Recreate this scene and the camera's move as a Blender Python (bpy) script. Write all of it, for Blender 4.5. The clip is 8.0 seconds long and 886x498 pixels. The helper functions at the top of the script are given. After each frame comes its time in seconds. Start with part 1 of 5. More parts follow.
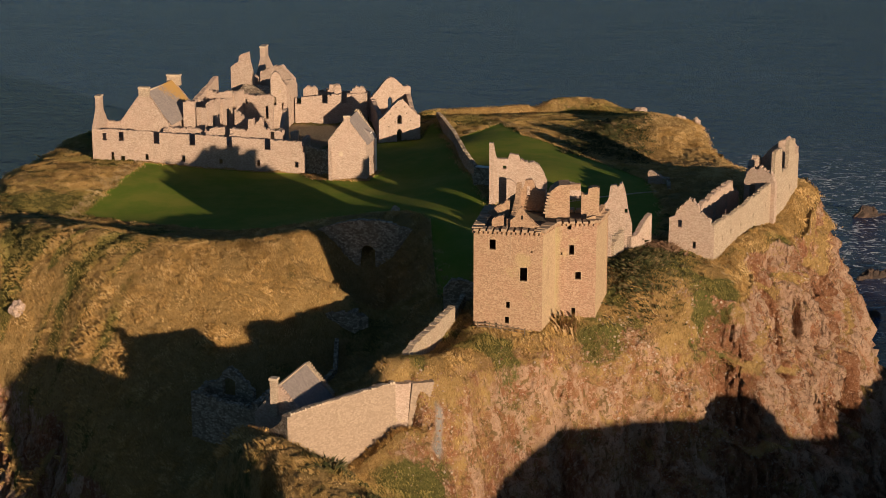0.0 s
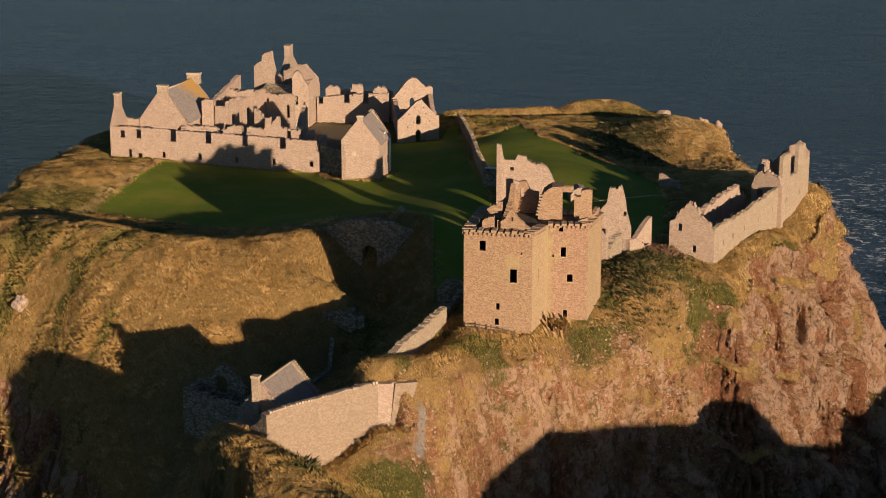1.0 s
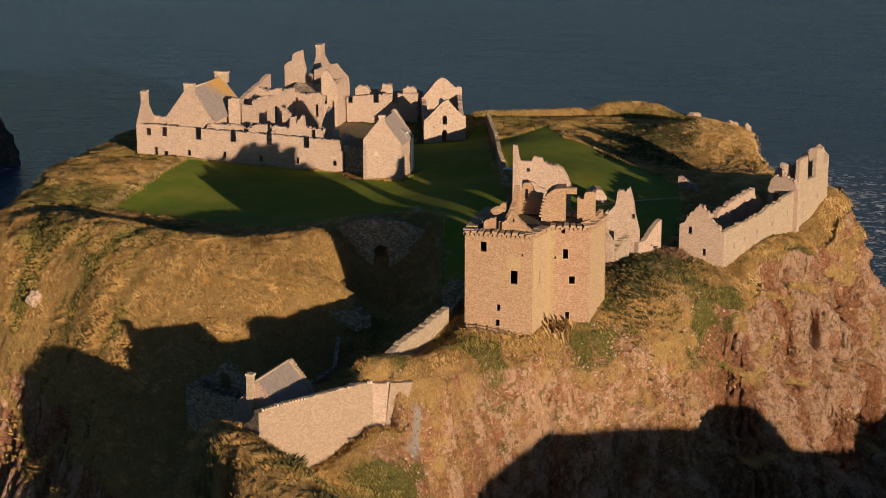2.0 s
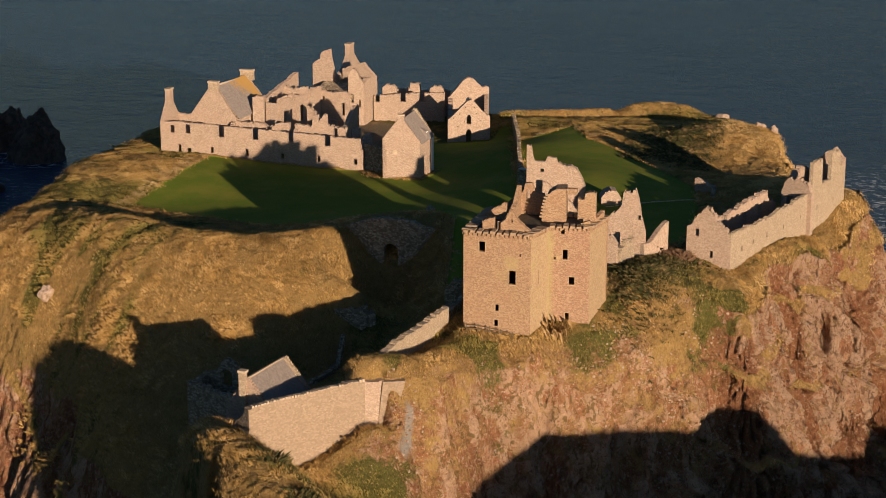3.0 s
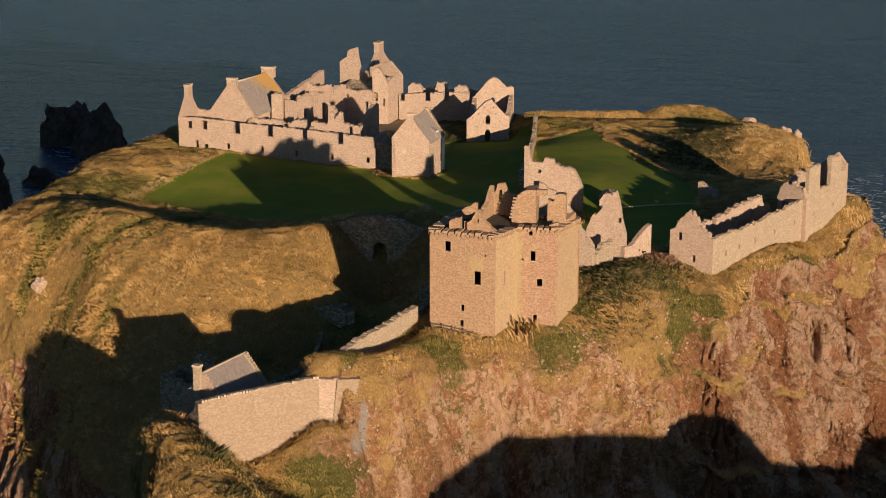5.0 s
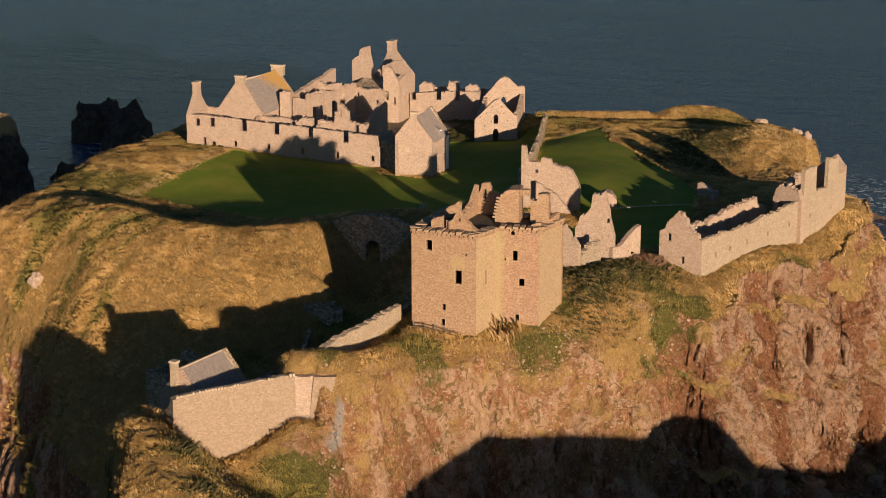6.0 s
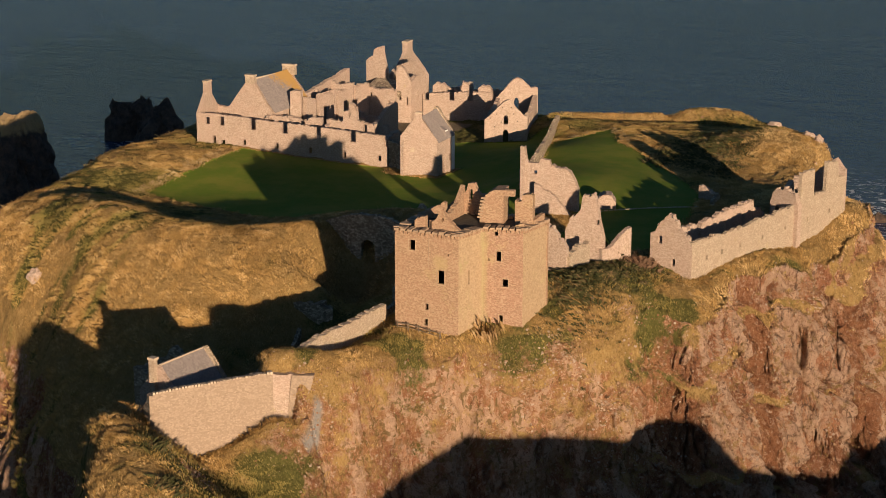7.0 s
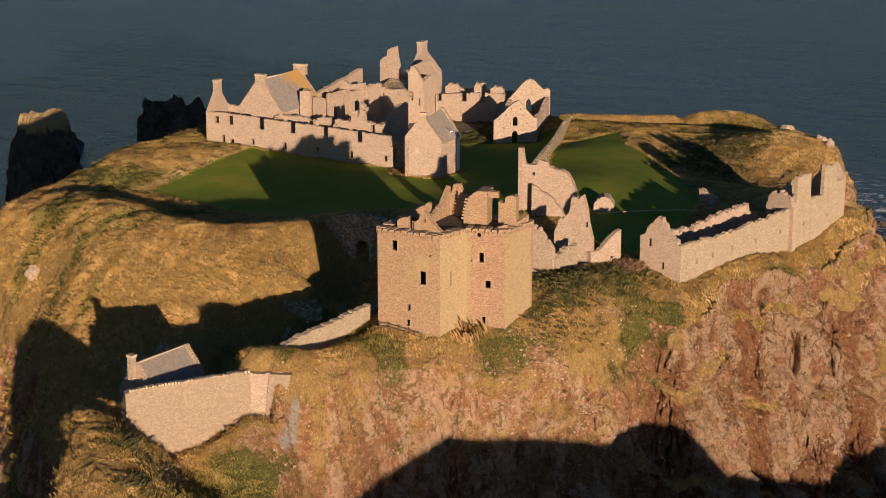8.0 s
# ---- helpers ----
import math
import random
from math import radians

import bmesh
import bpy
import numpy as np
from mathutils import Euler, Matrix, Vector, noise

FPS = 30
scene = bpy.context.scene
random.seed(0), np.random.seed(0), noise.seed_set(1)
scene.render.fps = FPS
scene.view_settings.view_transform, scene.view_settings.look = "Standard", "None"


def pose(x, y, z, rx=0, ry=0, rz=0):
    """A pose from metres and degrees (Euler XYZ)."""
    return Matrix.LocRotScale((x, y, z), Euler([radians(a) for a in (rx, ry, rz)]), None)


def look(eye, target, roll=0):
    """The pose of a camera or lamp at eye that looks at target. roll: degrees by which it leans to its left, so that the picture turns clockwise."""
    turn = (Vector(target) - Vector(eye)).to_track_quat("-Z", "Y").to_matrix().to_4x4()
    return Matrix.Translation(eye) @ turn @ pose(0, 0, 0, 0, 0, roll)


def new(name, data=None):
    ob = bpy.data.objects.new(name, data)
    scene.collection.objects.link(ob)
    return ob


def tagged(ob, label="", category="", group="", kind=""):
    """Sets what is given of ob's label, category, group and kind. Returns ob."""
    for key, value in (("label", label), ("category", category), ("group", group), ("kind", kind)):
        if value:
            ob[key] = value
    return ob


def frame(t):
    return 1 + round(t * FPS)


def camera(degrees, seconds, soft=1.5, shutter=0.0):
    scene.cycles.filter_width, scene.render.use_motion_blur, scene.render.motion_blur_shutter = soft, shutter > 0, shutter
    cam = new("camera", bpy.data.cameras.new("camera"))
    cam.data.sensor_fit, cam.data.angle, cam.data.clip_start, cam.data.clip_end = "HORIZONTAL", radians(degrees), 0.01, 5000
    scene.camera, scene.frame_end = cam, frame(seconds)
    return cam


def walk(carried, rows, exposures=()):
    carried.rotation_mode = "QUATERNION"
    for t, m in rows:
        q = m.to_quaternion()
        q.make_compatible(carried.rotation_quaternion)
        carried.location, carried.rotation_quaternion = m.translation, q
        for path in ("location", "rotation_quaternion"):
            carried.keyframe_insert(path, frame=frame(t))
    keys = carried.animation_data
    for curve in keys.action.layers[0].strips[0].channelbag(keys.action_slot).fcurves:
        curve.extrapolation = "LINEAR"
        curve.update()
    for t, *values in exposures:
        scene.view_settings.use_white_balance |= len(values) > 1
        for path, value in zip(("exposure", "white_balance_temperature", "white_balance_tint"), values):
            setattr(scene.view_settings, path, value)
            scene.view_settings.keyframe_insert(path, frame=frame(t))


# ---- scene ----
cam = camera(26.0, 8.0, soft=0.9)
PATH = [
    (0.0, (32.17, -251.58, 128.86), (-2.36, -13.00, 62.63), -0.07),
    (0.5, (38.20, -250.49, 128.79), (-1.25, -12.66, 62.60), -0.03),
    (1.0, (43.97, -249.61, 128.80), (-0.52, -12.64, 62.70), 0.02),
    (1.5, (49.22, -248.67, 128.95), (-0.25, -12.70, 62.86), 0.03),
    (3.0, (64.69, -245.11, 129.01), (0.60, -12.71, 62.79), 0.01),
    (3.5, (70.03, -243.50, 128.89), (1.50, -12.36, 62.70), 0.02),
    (4.0, (75.38, -241.80, 128.95), (2.89, -11.89, 62.69), -0.00),
    (4.5, (80.57, -239.95, 128.83), (4.29, -11.26, 62.66), 0.01),
    (6.0, (96.13, -234.28, 128.71), (8.43, -9.74, 62.46), 0.03),
    (6.5, (101.29, -232.16, 128.61), (9.67, -9.16, 62.45), 0.07),
    (7.0, (106.43, -229.90, 128.48), (10.86, -8.54, 62.40), 0.07),
    (7.5, (111.62, -227.47, 128.52), (12.11, -7.87, 62.38), 0.08),
    (8.0, (116.60, -225.08, 128.39), (13.32, -7.18, 62.45), 0.09),
]
walk(cam, [(t, look(eye, target, roll)) for t, eye, target, roll in PATH], [(0.0, -0.09), (4.0, -0.03), (8.0, 0.0)])

# ---- light ----
SUN = Vector((0.654, -0.756, math.tan(radians(7.65)))).normalized()
sun_data = bpy.data.lights.new("sun", "SUN")
sun_data.energy, sun_data.angle, sun_data.color = 7.9, radians(0.5), (1.0, 0.755, 0.53)
sun = new("sun", sun_data)
sun.matrix_world = SUN.to_track_quat("Z", "Y").to_matrix().to_4x4()

world = bpy.data.worlds.new("sky")
scene.world = world
world.use_nodes = True
wt = world.node_tree
wt.nodes.clear()
sky = wt.nodes.new("ShaderNodeTexSky")
sky.sky_type, sky.sun_disc = "NISHITA", False
sky.sun_elevation, sky.sun_rotation = radians(7.65), math.atan2(SUN.x, SUN.y)
back = wt.nodes.new("ShaderNodeBackground")
back.inputs["Strength"].default_value = 0.077
sky.ozone_density, sky.air_density, sky.dust_density = 3.8, 1.0, 0.5
wout = wt.nodes.new("ShaderNodeOutputWorld")
wt.links.new(sky.outputs[0], back.inputs[0])
wt.links.new(back.outputs[0], wout.inputs[0])
scene.view_settings.exposure = 0.0


# ---- node material helpers ----
class Mat:
    """A small builder round a node material."""

    def __init__(self, name, rough=0.9, spec=0.2):
        self.mat = bpy.data.materials.new(name)
        self.mat.use_nodes = True
        self.nt = self.mat.node_tree
        self.nt.nodes.clear()
        self.out = self.n("ShaderNodeOutputMaterial")
        self.bsdf = self.n("ShaderNodeBsdfPrincipled")
        self.bsdf.inputs["Roughness"].default_value = rough
        self.bsdf.inputs["Specular IOR Level"].default_value = spec
        self.link(self.bsdf.outputs[0], self.out.inputs[0])
        geo = self.n("ShaderNodeNewGeometry")
        self.pos, self.normal, self.island = geo.outputs["Position"], geo.outputs["Normal"], geo.outputs["Random Per Island"]
        self.rand = self.n("ShaderNodeObjectInfo").outputs["Random"]

    def n(self, kind):
        return self.nt.nodes.new(kind)

    def link(self, a, b):
        self.nt.links.new(a, b)

    def put(self, value, socket):
        if isinstance(value, bpy.types.NodeSocket):
            self.link(value, socket)
        elif isinstance(value, (tuple, list)):
            socket.default_value = (*value, 1.0) if len(value) == 3 and len(socket.default_value) == 4 else value
        else:
            socket.default_value = value

    def scaled(self, vec):
        m = self.n("ShaderNodeMapping")
        m.inputs["Scale"].default_value = vec
        self.link(self.pos, m.inputs["Vector"])
        return m.outputs[0]

    def noise(self, scale, detail=4.0, rough=0.6, vec=None, distort=0.0):
        t = self.n("ShaderNodeTexNoise")
        t.inputs["Scale"].default_value, t.inputs["Detail"].default_value = scale, detail
        t.inputs["Roughness"].default_value, t.inputs["Distortion"].default_value = rough, distort
        self.link(vec or self.pos, t.inputs["Vector"])
        return t.outputs["Fac"]

    def voronoi(self, scale, feature="F1", vec=None, out="Distance"):
        t = self.n("ShaderNodeTexVoronoi")
        t.feature = feature
        t.inputs["Scale"].default_value = scale
        self.link(vec or self.pos, t.inputs["Vector"])
        return t.outputs[out]

    def ramp(self, fac, lo, hi, a=0.0, b=1.0):
        t = self.n("ShaderNodeMapRange")
        t.interpolation_type = "SMOOTHSTEP"
        self.put(fac, t.inputs["Value"])
        for key, v in (("From Min", lo), ("From Max", hi), ("To Min", a), ("To Max", b)):
            t.inputs[key].default_value = v
        return t.outputs[0]

    def math(self, op, a, b=0.0):
        t = self.n("ShaderNodeMath")
        t.operation = op
        self.put(a, t.inputs[0])
        self.put(b, t.inputs[1])
        return t.outputs[0]

    def mix(self, fac, a, b, blend="MIX"):
        t = self.n("ShaderNodeMix")
        t.data_type, t.blend_type = "RGBA", blend
        self.put(fac, t.inputs["Factor"])
        self.put(a, t.inputs[6])
        self.put(b, t.inputs[7])
        return t.outputs[2]

    def attr(self, name):
        t = self.n("ShaderNodeAttribute")
        t.attribute_name = name
        return t.outputs["Fac"]

    def sep(self, vec, axis):
        t = self.n("ShaderNodeSeparateXYZ")
        self.link(vec, t.inputs[0])
        return t.outputs[axis]

    def finish(self, colour, height=None, strength=0.6, distance=0.1):
        self.put(colour, self.bsdf.inputs["Base Color"])
        if height is not None:
            b = self.n("ShaderNodeBump")
            b.inputs["Strength"].default_value, b.inputs["Distance"].default_value = strength, distance
            self.link(height, b.inputs["Height"])
            self.link(b.outputs[0], self.bsdf.inputs["Normal"])
        return self.mat


def rubble(name, pale, dark, tint, scale=2.6, lichen=(0.42, 0.33, 0.13), lichen_at=0.62, relief=0.12, vivid=0.8, vein=None):
    """Rubble masonry: stones of uneven tone, recessed joints, lichen and weather stains."""
    m = Mat(name)
    warp = m.n("ShaderNodeVectorMath")
    warp.operation = "ADD"
    nz = m.n("ShaderNodeTexNoise")
    nz.inputs["Scale"].default_value = 1.7
    m.link(m.pos, nz.inputs["Vector"])
    sc = m.n("ShaderNodeVectorMath")
    sc.operation = "SCALE"
    sc.inputs["Scale"].default_value = 0.35
    m.link(nz.outputs["Color"], sc.inputs[0])
    m.link(m.pos, warp.inputs[0])
    m.link(sc.outputs[0], warp.inputs[1])
    squash = m.n("ShaderNodeMapping")
    squash.inputs["Scale"].default_value = (1.0, 1.0, 1.55)
    m.link(warp.outputs[0], squash.inputs["Vector"])
    cell = m.voronoi(scale, vec=squash.outputs[0], out="Color")
    edge = m.voronoi(scale, "DISTANCE_TO_EDGE", vec=squash.outputs[0])
    tone = m.sep(cell, 0)
    col = m.mix(m.ramp(tone, 0.12, 0.8), dark, pale)
    col = m.mix(m.ramp(m.sep(cell, 2), 0.8, 0.95, 0.0, 0.65 * vivid), col, tuple(c * 0.55 for c in dark))
    col = m.mix(m.math("MULTIPLY", m.sep(cell, 1), 0.45), col, tint)
    col = m.mix(m.ramp(m.noise(0.35, 5.0, 0.65), 0.42, 0.72, 0.0, 0.45), col, tint)
    col = m.mix(m.ramp(m.noise(0.22, 6.0, 0.7), lichen_at, lichen_at + 0.12, 0.0, 0.6), col, lichen)
    if vein:
        # lichen that runs down where rain water runs
        gap = m.n("ShaderNodeVectorMath")
        gap.operation = "DISTANCE"
        m.link(m.scaled((1.0, 1.0, 0.0)), gap.inputs[0])
        gap.inputs[1].default_value = (*vein, 0.0)
        wet = m.math("SUBTRACT", gap.outputs["Value"], m.math("MULTIPLY", m.noise(0.9, 5.0, 0.7, m.scaled((1.0, 1.0, 0.25))), 2.0))
        col = m.mix(m.ramp(wet, -0.1, -0.9, 0.0, 0.45), col, (0.38, 0.34, 0.16))
    streak = m.noise(1.0, 5.0, 0.7, m.scaled((1.3, 1.3, 0.18)))
    col = m.mix(m.ramp(streak, 0.55, 0.8, 0.0, 0.3), col, (0.22, 0.175, 0.135))
    joint = m.ramp(edge, 0.0, 0.11)
    col = m.mix(joint, m.mix(0.6 * vivid, col, tuple(c * 0.75 for c in dark)), col)
    fine = m.noise(5.0, 6.0, 0.8)
    col = m.mix(m.ramp(fine, 0.5, 0.58, 0.0, 0.5 * vivid), col, (0.2, 0.145, 0.1))
    high = m.math("ADD", m.math("MULTIPLY", joint, 0.7), m.math("ADD", m.math("MULTIPLY", tone, 0.5), m.math("MULTIPLY", fine, 0.35)))
    return m.finish(col, high, 0.75, relief)


STONE_PINK = rubble("pink_rubble", (0.525, 0.415, 0.33), (0.335, 0.25, 0.19), (0.49, 0.345, 0.27), 4.8, relief=0.09, vivid=0.36)
STONE_TOWER = rubble("tower_rubble", (0.45, 0.315, 0.20), (0.285, 0.19, 0.118), (0.385, 0.225, 0.145), 4.6, (0.44, 0.34, 0.17), 0.56, 0.06, 0.36)
STONE_WING = rubble("pink_tower_rubble", (0.44, 0.305, 0.205), (0.275, 0.175, 0.115), (0.37, 0.205, 0.14), 4.6, (0.44, 0.34, 0.18), 0.59, 0.06, 0.42, (10.9, 5.4))
STONE_DAMP = rubble("lichened_tower_rubble", (0.445, 0.33, 0.205), (0.335, 0.24, 0.145), (0.40, 0.28, 0.17), 3.4, (0.40, 0.345, 0.165), 0.55, 0.05, 0.4, (10.9, 5.4))
STONE_HARL = rubble("harled_rubble", (0.37, 0.28, 0.205), (0.28, 0.21, 0.15), (0.31, 0.23, 0.165), 3.4, (0.44, 0.36, 0.24), 0.62, 0.05, 0.45)
STONE_PALE = rubble("pale_rubble", (0.56, 0.46, 0.34), (0.36, 0.29, 0.21), (0.46, 0.34, 0.25), 4.4, (0.5, 0.4, 0.16), 0.6)
STONE_GREY = rubble("grey_rubble", (0.70, 0.58, 0.42), (0.25, 0.185, 0.125), (0.33, 0.25, 0.17), 2.6, (0.45, 0.37, 0.2), 0.66, 0.25, 1.0)


def plain_stone(name, pale, dark):
    m = Mat(name)
    col = m.mix(m.ramp(m.noise(1.1, 6.0, 0.7), 0.3, 0.7), dark, pale)
    col = m.mix(m.ramp(m.noise(9.0, 4.0, 0.7), 0.45, 0.75, 0.0, 0.4), col, (0.22, 0.17, 0.12))
    col = m.mix(m.math("MULTIPLY", m.rand, 0.3), col, dark)
    return m.finish(col, m.noise(7.0, 5.0, 0.7), 0.5, 0.06)


DRESSED = plain_stone("dressed_stone", (0.52, 0.42, 0.31), (0.41, 0.32, 0.23))
SLAB_STONE = plain_stone("slab_stone", (0.42, 0.30, 0.20), (0.27, 0.19, 0.125))
WORN_MARGIN = plain_stone("worn_margin", (0.45, 0.33, 0.215), (0.34, 0.24, 0.155))
# dark earth for the floor, also the painted shade of holes and passages
FLOOR_AND_SHADE = plain_stone("earth_floor_and_shade", (0.12, 0.10, 0.07), (0.07, 0.06, 0.045))


def slate(name, base, other, lichen, edge_x):
    """Small stone slates in courses; lichen spreads from one end of the roof."""
    m = Mat(name, 0.7, 0.3)
    v = m.scaled((3.4, 3.4, 4.6))
    cell = m.voronoi(1.0, vec=v, out="Color")
    col = m.mix(m.sep(cell, 0), base, other)
    col = m.mix(m.ramp(m.noise(0.8, 5.0, 0.7), 0.4, 0.7, 0.0, 0.5), col, (0.22, 0.19, 0.17))
    if lichen:
        where = m.math("ADD", m.math("MULTIPLY", m.sep(m.pos, 1), 0.16), m.math("MULTIPLY", m.sep(m.pos, 2), 0.14))
        where = m.math("ADD", where, m.math("MULTIPLY", m.noise(1.1, 6.0, 0.8), 2.2))
        col = m.mix(m.ramp(where, edge_x, edge_x + 0.5, 0.0, 0.9), col, lichen)
    high = m.math("ADD", m.sep(cell, 1), m.noise(11.0, 3.0, 0.6))
    return m.finish(col, high, 0.5, 0.05)


SLATE_LICHEN = slate("slate_with_lichen", (0.26, 0.22, 0.20), (0.17, 0.145, 0.135), (0.36, 0.21, 0.055), 25.75)
SLATE_GREY = slate("grey_slate", (0.26, 0.22, 0.20), (0.19, 0.16, 0.145), None, 0)


def wood(name, a, b):
    m = Mat(name, 0.8)
    col = m.mix(m.noise(6.0, 5.0, 0.7, m.scaled((1, 1, 0.3))), a, b)
    return m.finish(col, m.noise(20.0, 3.0), 0.3, 0.02)


TIMBER = wood("weathered_timber", (0.10, 0.075, 0.05), (0.20, 0.15, 0.10))
WHITE_PAINT = plain_stone("white_paint", (0.78, 0.76, 0.72), (0.7, 0.68, 0.64))


def ground_material():
    m = Mat("headland_ground", 0.95, 0.1)
    lawn, rock, green, gravel, path, earth = (m.attr(k) for k in ("lawn", "rock", "green", "gravel", "path", "earth"))
    big = m.noise(0.09, 5.0, 0.6)
    mid = m.noise(0.6, 6.0, 0.7)
    blade = m.noise(3.2, 6.0, 0.75, m.scaled((1.5, 1.0, 0.8)), 0.6)
    dry = m.mix(m.ramp(mid, 0.3, 0.7), (0.40, 0.25, 0.095), (0.26, 0.16, 0.055))
    dry = m.mix(m.ramp(blade, 0.4, 0.7, 0.0, 0.7), dry, (0.42, 0.30, 0.13))
    dry = m.mix(m.ramp(blade, 0.5, 0.3, 0.0, 0.6), dry, (0.085, 0.065, 0.022))
    lush = m.mix(m.ramp(blade, 0.35, 0.7), (0.075, 0.074, 0.02), (0.18, 0.16, 0.05))
    gmix = m.math("ADD", green, m.math("MULTIPLY", m.math("SUBTRACT", m.noise(0.28, 5.0, 0.7), 0.5), 1.6))
    rough = m.mix(m.ramp(gmix, 0.3, 0.75), dry, lush)
    turf = m.mix(m.ramp(m.noise(0.16, 4.0, 0.6), 0.35, 0.7), (0.11, 0.17, 0.018), (0.185, 0.20, 0.03))
    turf = m.mix(m.ramp(m.noise(2.4, 5.0, 0.7), 0.4, 0.75, 0.0, 0.4), turf, (0.19, 0.165, 0.035))
    # sandstone and red earth: pale worn blocks, red clay in the gullies, dead grass clinging on
    grain = m.noise(2.2, 8.0, 0.85)
    fault = m.noise(0.55, 8.0, 0.72, m.scaled((1.0, 1.0, 0.35)), 1.0)
    block_tone = m.math("ADD", m.attr("stone"), m.math("MULTIPLY", m.math("SUBTRACT", m.noise(0.7, 8.0, 0.8), 0.5), 1.1))
    red = m.mix(m.ramp(m.noise(0.3, 6.0, 0.7), 0.4, 0.6), (0.40, 0.178, 0.095), (0.47, 0.262, 0.152))
    red = m.mix(m.ramp(block_tone, 0.56, 0.72, 0.0, 0.75), red, (0.60, 0.41, 0.29))
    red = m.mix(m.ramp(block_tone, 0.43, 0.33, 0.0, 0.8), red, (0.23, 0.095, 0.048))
    red = m.mix(m.ramp(m.noise(1.3, 7.0, 0.8), 0.53, 0.60, 0.0, 0.5), red, (0.56, 0.39, 0.275))
    red = m.mix(m.ramp(grain, 0.47, 0.42, 0.0, 0.3), red, (0.55, 0.45, 0.36))
    red = m.mix(m.ramp(grain, 0.52, 0.59, 0.0, 0.5), red, (0.15, 0.08, 0.05))
    # open seams, the shade inside the cracks painted near black
    bent = m.n("ShaderNodeVectorMath")
    bent.operation = "MULTIPLY_ADD"
    swirl = m.n("ShaderNodeTexNoise")
    swirl.inputs["Scale"].default_value, swirl.inputs["Detail"].default_value = 0.5, 6.0
    m.link(m.pos, swirl.inputs["Vector"])
    m.link(swirl.outputs["Color"], bent.inputs[0])
    bent.inputs[1].default_value = (2.2, 2.2, 2.2)
    m.link(m.scaled((1.0, 1.0, 0.4)), bent.inputs[2])
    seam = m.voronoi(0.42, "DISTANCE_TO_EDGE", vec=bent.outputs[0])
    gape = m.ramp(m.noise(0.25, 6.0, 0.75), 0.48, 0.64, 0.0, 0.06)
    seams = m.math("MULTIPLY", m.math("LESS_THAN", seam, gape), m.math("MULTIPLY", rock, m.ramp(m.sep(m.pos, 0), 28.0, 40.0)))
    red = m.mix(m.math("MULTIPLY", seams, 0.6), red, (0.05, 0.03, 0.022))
    red = m.mix(m.ramp(m.noise(0.42, 7.0, 0.8), 0.53, 0.62, 0.0, 0.85), red, (0.29, 0.19, 0.07))
    clayey = m.math("ADD", m.attr("clay"), m.math("MULTIPLY", m.math("SUBTRACT", m.noise(0.4, 8.0, 0.78), 0.5), 2.4))
    clay = m.mix(m.ramp(grain, 0.45, 0.56), (0.36, 0.18, 0.098), (0.26, 0.11, 0.055))
    red = m.mix(m.ramp(clayey, 0.42, 0.62), red, clay)
    stones = m.mix(m.ramp(m.noise(3.0, 5.0, 0.8), 0.35, 0.7), (0.30, 0.24, 0.17), (0.17, 0.13, 0.09))
    ragged = m.math("ADD", rock, m.math("MULTIPLY", m.math("SUBTRACT", m.noise(0.45, 8.0, 0.8), 0.5), 2.6))
    soil = m.mix(m.ramp(m.noise(0.5, 7.0, 0.75), 0.4, 0.6), (0.295, 0.158, 0.078), (0.285, 0.115, 0.06))
    scree = m.math("ADD", m.noise(0.28, 7.0, 0.75, distort=0.8), m.math("MULTIPLY", m.math("SUBTRACT", grain, 0.5), 0.5))
    scree = m.math("ADD", scree, m.math("MULTIPLY", m.math("SUBTRACT", m.attr("stone"), 0.46), 0.22))
    soil = m.mix(m.ramp(scree, 0.525, 0.6, 0.0, 0.8), soil, (0.49, 0.325, 0.225))
    soil = m.mix(m.ramp(grain, 0.47, 0.42, 0.0, 0.35), soil, (0.54, 0.385, 0.27))
    soil = m.mix(m.ramp(grain, 0.52, 0.6, 0.0, 0.5), soil, (0.14, 0.08, 0.045))
    # dark spots: grass tufts and the shade of pits, both put in as colour
    speck, tuft_gap = m.noise(1.3, 3.0, 0.65, distort=0.6), m.noise(0.9, 3.0, 0.62, m.scaled((1.0, 1.0, 0.7)), 1.2)
    soil = m.mix(m.ramp(clayey, 0.42, 0.62), soil, clay)
    soil = m.mix(m.ramp(speck, 0.55, 0.63, 0.0, 0.55), soil, (0.62, 0.415, 0.295))
    soil = m.mix(m.ramp(tuft_gap, 0.53, 0.61, 0.0, 0.8), soil, (0.13, 0.09, 0.034))
    red = m.mix(m.ramp(speck, 0.57, 0.64, 0.0, 0.5), red, (0.63, 0.445, 0.32))
    red = m.mix(m.ramp(tuft_gap, 0.56, 0.63, 0.0, 0.6), red, (0.17, 0.075, 0.04))
    worn = m.math("ADD", earth, m.math("MULTIPLY", m.math("SUBTRACT", m.noise(0.3, 8.0, 0.78), 0.5), 3.0))
    rough = m.mix(m.ramp(worn, 0.62, 1.0, 0.0, 0.9), rough, soil)
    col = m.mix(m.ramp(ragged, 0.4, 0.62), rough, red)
    col = m.mix(m.ramp(m.math("ADD", lawn, m.math("MULTIPLY", m.math("SUBTRACT", m.noise(1.2, 4.0), 0.5), 0.35)), 0.42, 0.6), col, turf)
    col = m.mix(gravel, col, stones)
    col = m.mix(path, col, (0.30, 0.275, 0.25))
    soft = m.math("SUBTRACT", 1.0, lawn)
